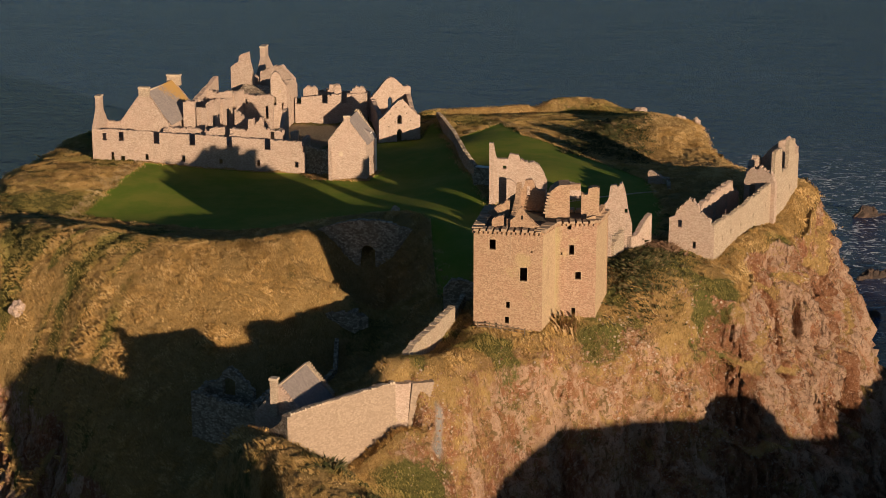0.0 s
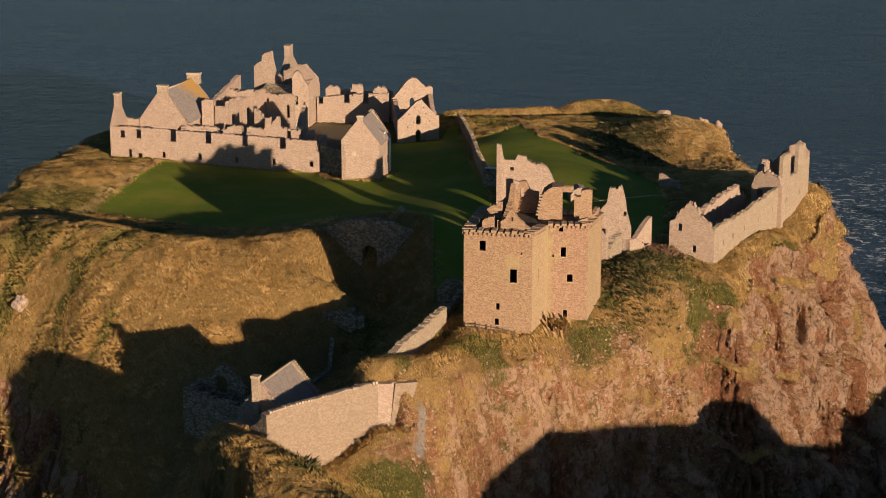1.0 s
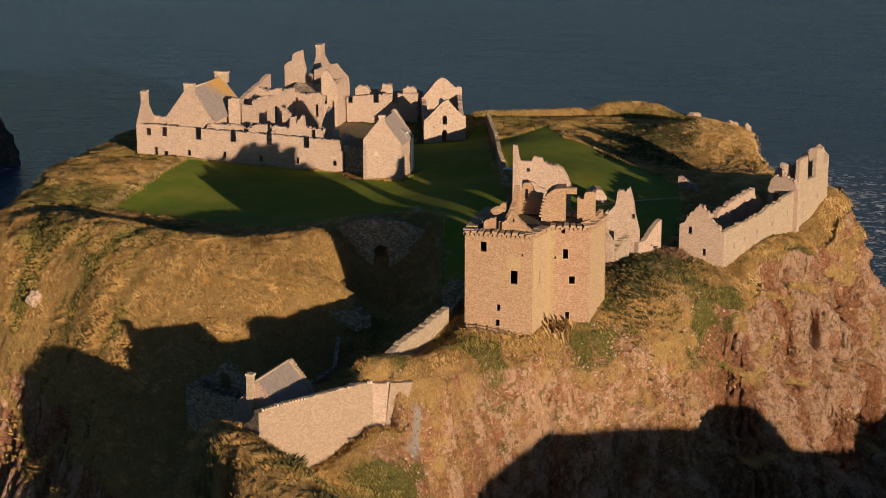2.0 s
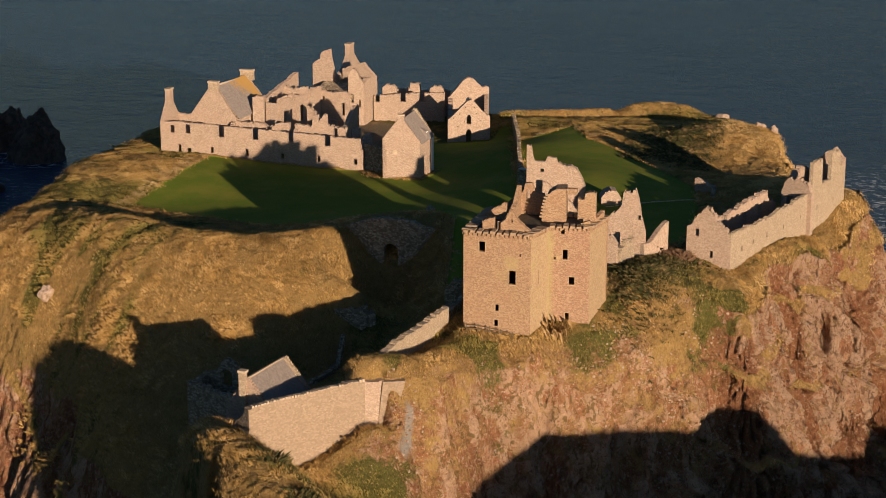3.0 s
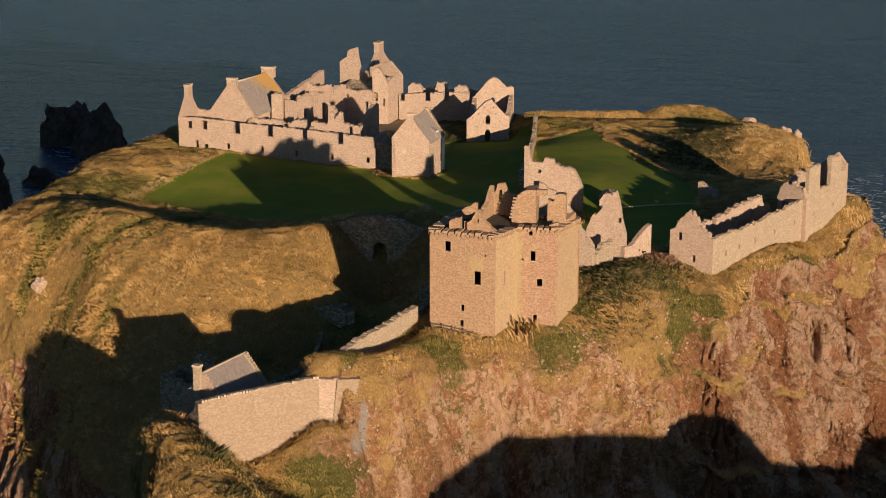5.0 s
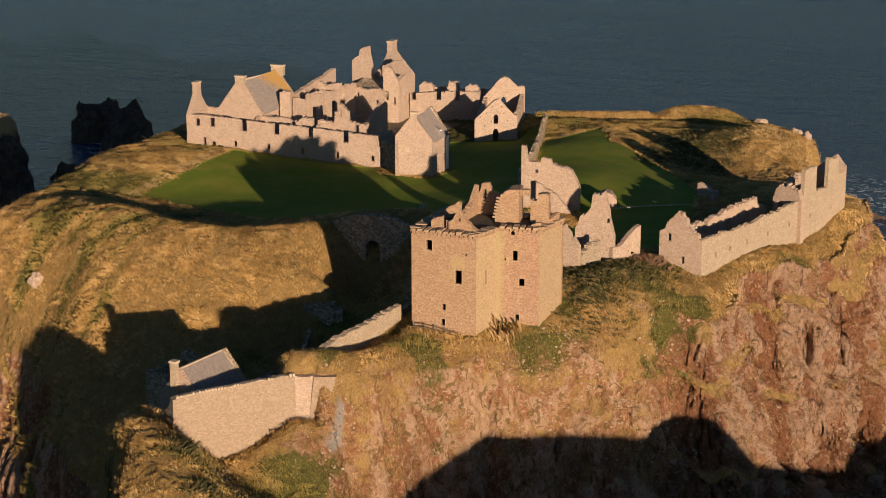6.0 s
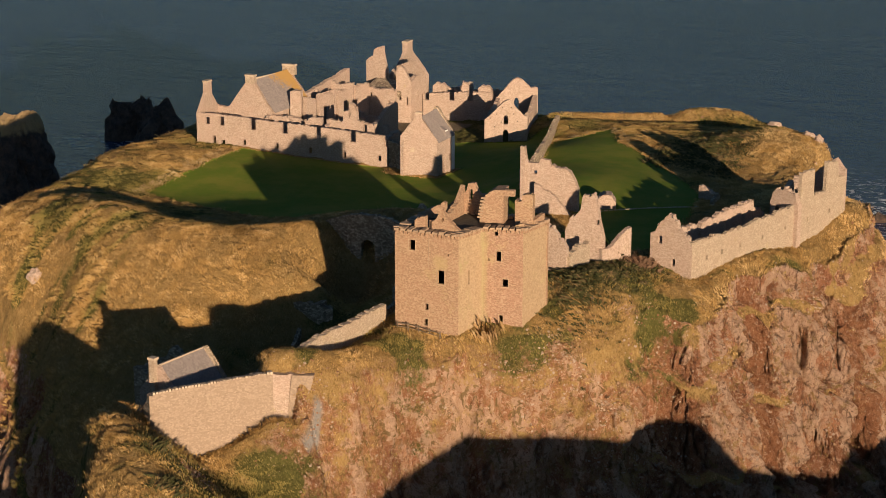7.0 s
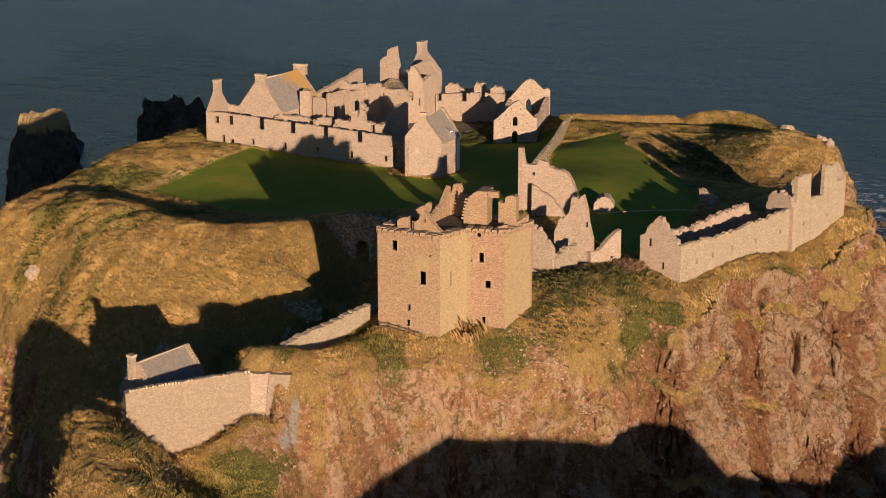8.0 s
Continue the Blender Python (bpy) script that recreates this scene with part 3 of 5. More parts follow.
    return green + sum(0.6 * along(x, y, line, 1.5) for line in DRAINS)


def build_headland():
    xs = np.concatenate([np.arange(-118, -100, 0.6), np.arange(-100, -28, 0.36), np.arange(-28, 24, 0.27), np.arange(24, 58, 0.2), np.arange(58, 72, 0.6)])
    ys = np.concatenate([np.arange(-74, -62, 0.6), np.arange(-62, -10, 0.27), np.arange(-10, 62, 0.22), np.arange(62, 178, 0.46)])
    x, y = np.meshgrid(xs, ys, indexing="ij")
    z, d = ground_height(x, y)
    gx, gy = np.gradient(z, xs, ys)
    slope = np.hypot(gx, gy)
    lawn = np.maximum(smooth(-beyond_brink(x, y, LAWN_WEST), -0.6, 0.6), smooth(-beyond_brink(x, y, LAWN_EAST), -0.8, 0.8))
    gravel = smooth(-beyond_brink(x, y, COURTYARD), -0.5, 0.5) * 0.85
    path = smooth(-beyond_brink(x, y, PATH_PATCH), -0.25, 0.25)
    patches = fbm(x / 11, y / 11, z / 9, 4, 21)
    bare = smooth(slope + 0.7 * patches + 0.5 * fbm(x / 3.5, y / 3.5, z / 4, 3, 23) + 0.4 * smooth(x, 30, 40) - 1.1 * (1 - smooth(d, 2.2, 5.5)), 0.95, 1.9)
    earth = smooth(slope + 0.3 * patches, 0.55, 1.3) * smooth(x, -22, -8) * (1 - 0.3 * smooth(x, 34, 40)) * (0.25 + 0.75 * smooth(46.5 - z + 5 * patches, 0, 6))
    bare *= np.maximum(smooth(x, 30, 37), smooth(-(z + 9 * patches), -36, -26))
    bare *= np.where(x < -24, 0.25 + 0.75 * smooth(-z, -34, -24), 1.0)
    green = green_field(x, y)
    clay = 1.1 * along(x, y, [(30, 13), (32.4, 16.5), (37.2, 16.4), (39, 12)], 2.4) + 0.9 * along(x, y, [(27.2, 9.6), (28.4, 8.4)], 1.3) + 1.1 * along(x, y, [(40.8, 39), (43, 37), (46, 32)], 3.0) + along(x, y, [(52, 61), (56, 55)], 2.4)
    # tussocks on rough turf, blocks and ribs on bare rock
    wild = (1 - lawn) * (1 - gravel) * (1 - path)
    humps, rim = cells_where((wild > 0) & (z > 5) & (d < 8), (x + 0.5 * fbm(x, y, 0.0, 2, 47)) / 1.1, y / 0.8, 0.0 * x, 49)
    tussock = 0.17 * smooth(rim, 0.0, 0.5) * (1 + 0.7 * humps) + 0.24 * fbm(x / 0.8, y / 0.8, 0.0, 3, 41) + 0.34 * fbm(x / 4, y / 4, 0.0, 2, 43)
    z = z + wild * (1 - bare) * (1.8 * smooth(slope, 0.7, 1.3) * smooth(x, -14, 0) * fbm(x / 6, y / 6, z / 6, 4, 45) + 0.55 * smooth(slope, 0.5, 1.0) * smooth(x, -14, 0) * fbm(x / 1.3, y / 1.3, z / 1.3, 3, 48) + tussock)
    n = np.maximum(slope, 1e-3)
    wx, wy, wz = (1.3 * fbm(x / 4, y / 4, z / 6, 3, k) for k in (61, 63, 65))
    steep = (slope > 1.0) & (d > -1) & (z > -3)
    tone, seam = cells_where(steep, (x + wx) / 3.4, (y + wy) / 3.4, (z + wz) / 9.0, 71)
    tone2, seam2 = cells_where(steep, (x + wy) / 1.35, (y + wx) / 1.35, (z + wz) / 3.0, 81)
    craggy = 0.45 + 0.55 * smooth(x, 24, 36)
    rib = craggy * (1.05 * tone + 0.8 * tone2 - 1.15 * (1 - smooth(seam, 0.0, 0.15)) - 0.8 * (1 - smooth(seam2, 0.0, 0.18)))
    rib = rib + 0.9 * fbm(x / 5, y / 5, z / 9, 3, 51) + 0.34 * fbm(x / 0.9, y / 0.9, z / 1.2, 3, 59)
    rib = rib - 1.7 * smooth(x, 37, 42) * (1 - smooth(np.abs(value_noise((x + wy) / 5.0, (y + wx) / 5.0, z / 13, 55)), 0.0, 0.12))
    push = np.maximum(bare, 0.6 * smooth(slope, 1.4, 2.2)) * smooth(d, -0.5, 2.0) * rib
    x, y = x - gx / n * push, y - gy / n * push
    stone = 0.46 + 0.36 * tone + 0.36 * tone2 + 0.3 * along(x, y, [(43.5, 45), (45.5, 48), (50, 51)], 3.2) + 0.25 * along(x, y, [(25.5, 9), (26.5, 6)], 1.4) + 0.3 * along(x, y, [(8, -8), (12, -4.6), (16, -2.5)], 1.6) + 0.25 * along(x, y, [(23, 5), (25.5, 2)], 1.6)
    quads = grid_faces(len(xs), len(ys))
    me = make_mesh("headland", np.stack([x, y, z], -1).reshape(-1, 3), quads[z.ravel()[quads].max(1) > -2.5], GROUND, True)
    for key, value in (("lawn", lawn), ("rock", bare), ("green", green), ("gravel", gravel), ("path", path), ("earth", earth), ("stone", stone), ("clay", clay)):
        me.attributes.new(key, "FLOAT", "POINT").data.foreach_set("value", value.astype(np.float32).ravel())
    ob = new("ground", me)
    tagged(ob, "grassy headland with red sandstone cliffs and mown lawns", "ground", kind="structure")
    return [np.ravel(v) for v in (x, y, z, bare, earth, slope, d)]


SITES = build_headland()


def build_sea():
    """The open sea, finer near the rock, out to the horizon."""
    steps = np.concatenate([np.linspace(-4000, -400, 10), np.linspace(-380, 380, 96), np.linspace(400, 4000, 10)])
    x, y = np.meshgrid(steps - 20, steps + 150, indexing="ij")
    me = make_mesh("sea", np.stack([x, y, np.zeros_like(x)], -1).reshape(-1, 3), grid_faces(len(steps), len(steps)), WATER, True)
    surf = np.exp(-((x - 70) / 26) ** 2 - ((y - 235) / 75) ** 2) + np.exp(-((x - 12) / 45) ** 2 - ((y - 285) / 32) ** 2)
    surf = np.maximum(surf, 0.75 * np.exp(-(((x + 217) / 26) ** 2 + ((y - 278) / 16) ** 2))) + 0.75 * np.exp(-(((x + 216) / 24) ** 2 + ((y - 226) / 20) ** 2))
    me.attributes.new("surf", "FLOAT", "POINT").data.foreach_set("value", surf.astype(np.float32).ravel())
    tagged(new("water", me), "dark blue-grey sea with low swell and surf", "sea", kind="structure")


build_sea()


def build_mainland():
    """The mainland cliff across the inlet, out of view, whose crest shades the foot of the headland."""
    u, w = np.meshgrid(np.linspace(-140, 160, 240), np.linspace(0, 260, 60), indexing="ij")
    right, away = np.array([0.756, 0.654]), np.array([0.654, -0.756])
    x, y = 20 + right[0] * u + away[0] * (112 + w), 0 + right[1] * u + away[1] * (112 + w)
    crest = np.interp(u, [a for a, _ in CREST], [b for _, b in CREST]) + 0.5 * fbm(u / 4, w / 30, 0.0, 3, 71)
    z = (crest + 4) * smooth(w, -2, 14) - 4 + 0.01 * w
    me = make_mesh("mainland", np.stack([x, y, z], -1).reshape(-1, 3), grid_faces(240, 60), GROUND, True)
    me.attributes.new("green", "FLOAT", "POINT").data.foreach_set("value", np.full(x.size, 0.5, np.float32))
    tagged(new("backdrop", me), "grassy mainland clifftop across the inlet", "cliff", kind="structure")


CREST = [(-60, 10), (-34, 34), (-22, 46.0), (-14, 49.5), (-8, 52.8), (0, 51.9), (13, 50.6), (18.5, 51.6), (25.5, 51.0), (31.8, 43.5), (37, 42.0), (47, 38), (54, 36), (60, 39), (100, 40)]
build_mainland()


# ---- building helpers ----
def thing(name, label, category, at, group="", kind=""):
    ob = new(name)
    ob.empty_display_size = 0.5
    ob.location = at
    tagged(ob, label, category, group, kind)
    return ob


def part(name, geometry, material, parent, label=""):
    """One mesh object under a thing or a part, from (verts, faces) in world metres."""
    verts, faces = geometry
    base = Vector(parent.matrix_basis.translation)
    up = parent.parent
    while up is not None:
        base += up.matrix_basis.translation
        up = up.parent
    me = bpy.data.meshes.new(name)
    me.from_pydata([Vector(v) - base for v in verts], [], faces)
    me.update()
    me.materials.append(material)
    ob = new(name, me)
    ob.parent = parent
    if label:
        ob["label"] = label
    return ob


def join(*pieces):
    verts, faces = [], []
    for v, f in pieces:
        k = len(verts)
        verts += list(v)
        faces += [tuple(i + k for i in q) for q in f]
    return verts, faces


HEX = [(0, 3, 2, 1), (4, 5, 6, 7), (0, 1, 5, 4), (1, 2, 6, 5), (2, 3, 7, 6), (3, 0, 4, 7)]


def hexa(bottom, top):
    return list(bottom) + list(top), HEX


def block(p0, p1, thick, z0, z1, taper=0.0, rough=0.0):
    """A block along p0-p1, its thickness to the left of that way; worn by a little."""
    d = (Vector(p1) - Vector(p0)).normalized()
    n = Vector((-d.y, d.x))
    c = [Vector(p0), Vector(p1), Vector(p1) + n * thick, Vector(p0) + n * thick]
    mid = (c[0] + c[2]) / 2
    low = [(q.x, q.y, z0) for q in c]
    high = []
    for q in c:
        q = mid + (q - mid) * (1 - taper)
        high.append((q.x + random.uniform(-rough, rough), q.y + random.uniform(-rough, rough), z1 + random.uniform(-rough, rough)))
    return hexa(low, high)


def profile_at(profile, s):
    return float(np.interp(s, [a for a, _ in profile], [b for _, b in profile]))


def masonry(p0, p1, thick, profile, openings=(), base=None, ragged=0.22, step=0.45, stepped=False, dig=1.2):
    """A wall along p0-p1, its thickness to the left of that way. profile: (metres along, top z). openings: (from, to, sill z, head z, arched).
    The head may be None where the gap reaches the top. The foot follows the ground, dug in."""
    a0, a1 = Vector(p0), Vector(p1)
    length = (a1 - a0).length
    d = (a1 - a0) / length
    n = Vector((-d.y, d.x)) * thick
    holes = []
    for s0, s1, z0, z1, arched in openings:
        if arched:
            k = 8
            for i in range(k):
                e0, e1 = s0 + (s1 - s0) * i / k, s0 + (s1 - s0) * (i + 1) / k
                u = abs((i + 0.5) / k * 2 - 1)
                holes.append((e0, e1, z0, z1 - arched * (1 - math.sqrt(max(0.0, 1 - u ** 1.6)))))
        else:
            holes.append((s0, s1, z0, 999 if z1 is None else z1))
    cuts = {0.0, length}
    cuts |= {s for h in holes for s in h[:2] if 0 < s < length}
    cuts |= {s for s, _ in profile if 0 < s < length}
    cuts |= {i * step + random.uniform(-0.12, 0.12) * step for i in range(1, int(length / step))}
    cuts = sorted(c for c in cuts if 0 <= c <= length)
    cuts = [c for i, c in enumerate(cuts) if i == 0 or c - cuts[i - 1] > 0.015]
    wave = random.uniform(0, 99)
    verts, faces, known = [], [], {}
    for a, b in zip(cuts, cuts[1:]):
        m = (a + b) / 2
        lift = 1.15 * ragged * (random.uniform(-0.6, 0.6) + noise.noise((m * 0.9, wave, 0)) * 0.9)
        if stepped:
            ta = tb = profile_at(profile, m) + lift
        else:
            ta, tb = profile_at(profile, a) + lift, profile_at(profile, b) + lift
        qa, qb = a0 + d * a, a0 + d * b
        if base is None:
            ga = min(soft_height(qa.x, qa.y), soft_height(qa.x + n.x, qa.y + n.y)) - dig
            gb = min(soft_height(qb.x, qb.y), soft_height(qb.x + n.x, qb.y + n.y)) - dig
        else:
            ga = gb = base
        pieces, lo = [], (ga, gb)
        for s0, s1, z0, z1 in sorted((h for h in holes if h[0] - 1e-4 <= m <= h[1] + 1e-4), key=lambda h: h[2]):
            if z0 > max(lo):
                pieces.append((lo, (min(z0, ta), min(z0, tb))))
            lo = (z1, z1)
        if min(ta, tb) > max(lo):
            pieces.append((lo, (ta, tb)))
        levels = sorted({z for h in holes if abs(h[0] - b) < 0.02 or abs(h[1] - a) < 0.02 for z in h[2:] if z < 900})
        for z in levels:
            for i, ((la, lb), (ha, hb)) in enumerate(pieces):
                if max(la, lb) + 0.03 < z < min(ha, hb) - 0.03:
                    pieces[i:i + 1] = [((la, lb), (z, z)), ((z, z), (ha, hb))]
                    break
        for (la, lb), (ha, hb) in pieces:
            if ha - la < 0.03 and hb - lb < 0.03:
                continue
            j = [random.uniform(-0.025, 0.025) for _ in range(2)]
            v, f = hexa([(qa.x, qa.y, la), (qb.x, qb.y, lb), (qb.x + n.x, qb.y + n.y, lb), (qa.x + n.x, qa.y + n.y, la)],
                        [(qa.x, qa.y, ha), (qb.x, qb.y, hb), (qb.x + n.x, qb.y + n.y, hb + j[0]), (qa.x + n.x, qa.y + n.y, ha + j[1])])
            for q in f:
                ring = []
                for i in q:
                    key = tuple(round(c, 3) for c in v[i])
                    if key not in known:
                        known[key] = len(verts)
                        verts.append(v[i])
                    ring.append(known[key])
                if len(set(ring)) > 2:
                    faces.append(tuple(dict.fromkeys(ring)))
    return verts, faces


def surround(p0, p1, s0, s1, z0, z1, bar=0.2, proud=0.05, deep=0.3):
    """Dressed margins round an opening, standing a little proud of the wall."""
    d = (Vector(p1) - Vector(p0)).normalized()
    n = Vector((-d.y, d.x))

    def piece(a, b, lo, hi):
        q = Vector(p0) + d * a - n * proud
        e = Vector(p0) + d * b - n * proud
        return block(q, e, deep, lo, hi)
    return join(piece(s0 - bar, s0 - 0.004, z0 - bar, z1 + bar), piece(s1 + 0.004, s1 + bar, z0 - bar, z1 + bar),
                piece(s0, s1, z1 + 0.004, z1 + bar), piece(s0, s1, z0 - bar, z0 - 0.004))


def sheet(a, b, c, d, thick):
    """A slab between four corners, counted round; thick runs downwards."""
    low = [(p[0], p[1], p[2] - thick) for p in (a, b, c, d)]
    return hexa(low, [a, b, c, d])


def chimney(name, p0, p1, thick, z0, z1, material, parent, label=""):
    stack = part(name, block(p0, p1, thick, z0, z1 - 0.3, 0.03), material, parent, label)
    d = (Vector(p1) - Vector(p0)).normalized() * 0.1
    n = Vector((-d.y, d.x))
    part("cope", block(Vector(p0) - d - n, Vector(p1) + d - n, thick + 0.2, z1 - 0.296, z1, 0.02, 0.03), DRESSED, stack)
    return stack


# ---- tower house ----
def build_tower():
    t = thing("tower_house", "tall roofless stone tower house with corbelled wall-walk on the cliff", "tower", (8, 6, 48))
    a, b, c, e, f, g = (0.0, 0.0), (9.5, -0.1), (10.9, 5.4), (16.4, 6.2), (17.6, 12.9), (0.2, 13.0)
    top = 61.8
    fronts = [(2.15, 3.05, 59.2, 60.65, 0), (6.38, 7.40, 54.85, 56.8, 0), (4.5, 5.05, 50.9, 51.85, 0), (4.35, 4.95, 48.7, 49.65, 0), (7.91, 8.12, 58.9, 59.27, 0)]
    sides = [(2.11, 2.55, 54.6, 56.6, 0)]
    wings = [(1.51, 2.06, 60.93, 61.5, 0), (1.8, 2.5, 57.3, 58.7, 0), (2.7, 3.5, 53.7, 54.8, 0), (2.25, 2.8, 48.5, 49.6, 0), (0.62, 0.86, 57.24, 57.64, 0)]
    for p, q, holes in ((a, b, fronts), (b, c, sides), (c, e, wings), (e, f, []), (f, g, []), (g, a, [])):
        length = (Vector(q) - Vector(p)).length
        stone = STONE_DAMP if holes is sides or p == e else STONE_WING if holes is wings else STONE_TOWER
        part("wall", masonry(p, q, 0.5, [(0, top), (length, top)], holes, 43.5, 0.0, 1.2), stone, t)
        for s0, s1, z0, z1, _ in holes:
            if z1 - z0 > 0.7:
                part("window_surround", surround(p, q, s0, s1, z0, z1, 0.11, 0.02), WORN_MARGIN, t, "worn dressed stone window margin")
    # drain groove in the front wall
    part("drain_pipe", block((5.0, -0.07), (5.1, -0.07), 0.1, 57.0, 61.6), SLAB_STONE, t)
    floor_z = 61.75
    inner = [(0.25, 0.25), (9.3, 0.2), (10.6, 5.7), (16.1, 6.5), (17.3, 12.7), (0.45, 12.75)]
    part("wall_walk", ([(x, y, floor_z - 0.4) for x, y in inner] + [(x, y, floor_z) for x, y in inner],
                       [(0, 1, 2, 3, 4, 5)[::-1], (6, 7, 8, 9, 10, 11)] + [(i, (i + 1) % 6, (i + 1) % 6 + 6, i + 6) for i in range(6)]), FLOOR_AND_SHADE, t)
    # corbels and the slabs of the wall-walk, one by one
    for p, q in ((a, b), (b, c), (c, e), (e, f), (f, g), (g, a)):
        p, q = Vector(p), Vector(q)
        length = (q - p).length
        d = (q - p) / length
        n = Vector((-d.y, d.x))
        count = max(3, round(length / 0.62))
        for i in range(count):
            m = p + d * length * (i + 0.5) / count
            part("corbel", block(m - d * 0.11 - n * 0.26, m + d * 0.11 - n * 0.26, 0.28, 61.45, 61.83, 0.0, 0.03), STONE_TOWER, t)
        count = max(3, round(length / 0.98))
        for i in range(count):
            w = length / count
            s = p + d * w * i
            gap = 0.2 + 0.1 * random.random()
            tilt = random.uniform(-0.03, 0.05)
            part("paving_slab", block(s - n * 0.32, s + d * (w - gap) - n * 0.32, 1.55, 61.84, 62.02 + 0.22 * random.random() + tilt, 0.03, 0.06), SLAB_STONE, t)
    # remains of the garret storey
    part("gable_wall", masonry((4.85, 1.5), (8.9, 1.5), 0.8, [(0, 63.2), (0.7, 63.6), (1.1, 64.4), (1.6, 64.9), (1.95, 64.2), (2.7, 63.2), (4.05, 62.2)],
                               [(1.45, 1.75, 63.2, 63.75, 0)], 61.7, 0.15, 0.4), STONE_TOWER, t, "broken gable with a small square hole")
    part("wall_stump", masonry((2.3, 1.5), (3.9, 1.5), 0.8, [(0, 62.9), (0.6, 63.5), (1.6, 63.7)], (), 61.7, 0.15, 0.4), STONE_TOWER, t)
    part("garret_wall", masonry((5.0, 2.0), (5.3, 12.2), 0.7, [(0, 63.0), (3, 62.6), (6, 62.9), (8, 63.8), (9.4, 65.2), (10.2, 66.0)], (), 61.7, 0.2, 0.45), STONE_TOWER, t)
    part("gable_wall", masonry((2.4, 12.0), (8.6, 12.0), 0.7, [(0, 62.6), (0.9, 63.2), (2.4, 64.4), (3.2, 65.4), (3.4, 66.2), (4.4, 66.4), (5.0, 65.1), (6.2, 64.8)],
                               [(3.6, 4.1, 63.9, 65.4, 0)], 61.7, 0.18, 0.4), STONE_TOWER, t, "broken gable with a narrow window slot")
    part("wall_stump", masonry((0.9, 8.2), (4.0, 8.2), 0.7, [(0, 62.4), (1.5, 63.4), (2.8, 64.2), (3.1, 64.2)], (), 61.7, 0.15, 0.4), STONE_TOWER, t)
    stair = part("cap_house", masonry((9.05, 8.45), (12.4, 8.9), 3.0, [(0, 63.2), (0.3, 64.4), (0.8, 65.7), (1.9, 66.5), (3.4, 66.6)], (), 61.7, 0.08, 0.3), STONE_TOWER, t,
                 "narrowing cap-house over the stair head")
    part("lintel", block((12.42, 8.95), (13.9, 9.1), 0.7, 65.75, 66.6, 0.0, 0.06), STONE_TOWER, stair)
    for i in range(7):
        z = 62.4 + i * 0.46
        x = 8.92 + 0.09 * i
        part("tusking_stone", block((x - 0.16, 8.3), (x + 0.5, 8.38), 0.4, z, z + 0.24, 0.0, 0.03), SLAB_STONE, stair)
    part("chimney_pier", masonry((14.0, 9.15), (16.5, 9.45), 1.3, [(0, 65.2), (0.9, 65.0), (1.0, 65.9), (2.2, 66.2), (2.5, 66.1)], (), 61.7, 0.12, 0.35), STONE_TOWER, t)
    part("wall_stump", masonry((14.9, 6.9), (16.2, 7.1), 0.6, [(0, 62.3), (1.3, 62.6)], (), 61.7, 0.1, 0.35), STONE_TOWER, t)
    part("wall_stump", masonry((16.7, 9.5), (17.2, 12.3), 0.6, [(0, 62.6), (2.8, 63.0)], (), 61.7, 0.1, 0.4), STONE_TOWER, t)
    return t


build_tower()


def build_fence():
    f = thing("wooden_fence", "low weathered post-and-rail fence at the foot of the tower", "fence", (4, -0.8, 48))
    p, q = Vector((0.6, -0.75)), Vector((7.2, -1.3))
    d = (q - p).normalized()
    z = [soft_height(*(p + (q - p) * i / 4)) for i in range(5)]
    for i in range(5):
        m = p + (q - p) * i / 4
        part("post", block(m, m + d * 0.14, 0.14, z[i] - 0.4, z[i] + 1.1), TIMBER, f)
    for h in (0.95, 0.5):
        for i in range(4):
            m, k = p + (q - p) * i / 4, p + (q - p) * (i + 1) / 4
            n = Vector((-d.y, d.x)) * -0.08
            part("rail", hexa([(*(m + n), z[i] + h - 0.1), (*(k + n), z[i + 1] + h - 0.1), (*k, z[i + 1] + h - 0.1), (*m, z[i] + h - 0.1)],
                              [(*(m + n), z[i] + h), (*(k + n), z[i + 1] + h), (*k, z[i + 1] + h), (*m, z[i] + h)]), TIMBER, f)


build_fence()


def build_store():
    """The roofless store beside the tower."""
    t = thing("ruined_store", "ruined roofless stone building beside the tower, one tall jagged gable", "ruin", (19, 26, 51))
    part("gable_wall", masonry((14.3, 29.0), (20.3, 29.0), 0.9, [(0, 56.2), (0.6, 57.6), (2.0, 59.0), (2.4, 59.8), (2.6, 61.4), (2.9, 61.9), (4.4, 62.2), (4.8, 61.0), (5.3, 58.6), (6.0, 56.0)],
                               [(4.85, 5.3, 57.6, 58.3, 0)], None, 0.45, 0.4), STONE_PINK, t)
    part("wall", masonry((20.3, 28.6), (23.1, 33.6), 0.8, [(0, 53.9), (1.5, 54.0), (2.6, 54.8), (4.6, 56.1), (5.73, 56.6)], (), None, 0.22, 0.4), STONE_PINK, t)
    part("wall", masonry((18.1, 20.6), (19.3, 25.8), 0.9, [(0, 55.0), (2, 55.4), (5.3, 55.7)], (), None, 0.42, 0.38), STONE_PALE, t)
    part("wall", masonry((14.4, 20.6), (17.6, 20.2), 0.9, [(0, 59.2), (0.9, 58.7), (1.6, 58.0), (2.4, 57.0), (3.22, 55.8)], (), None, 0.45, 0.38), STONE_PINK, t)
    return t


build_store()


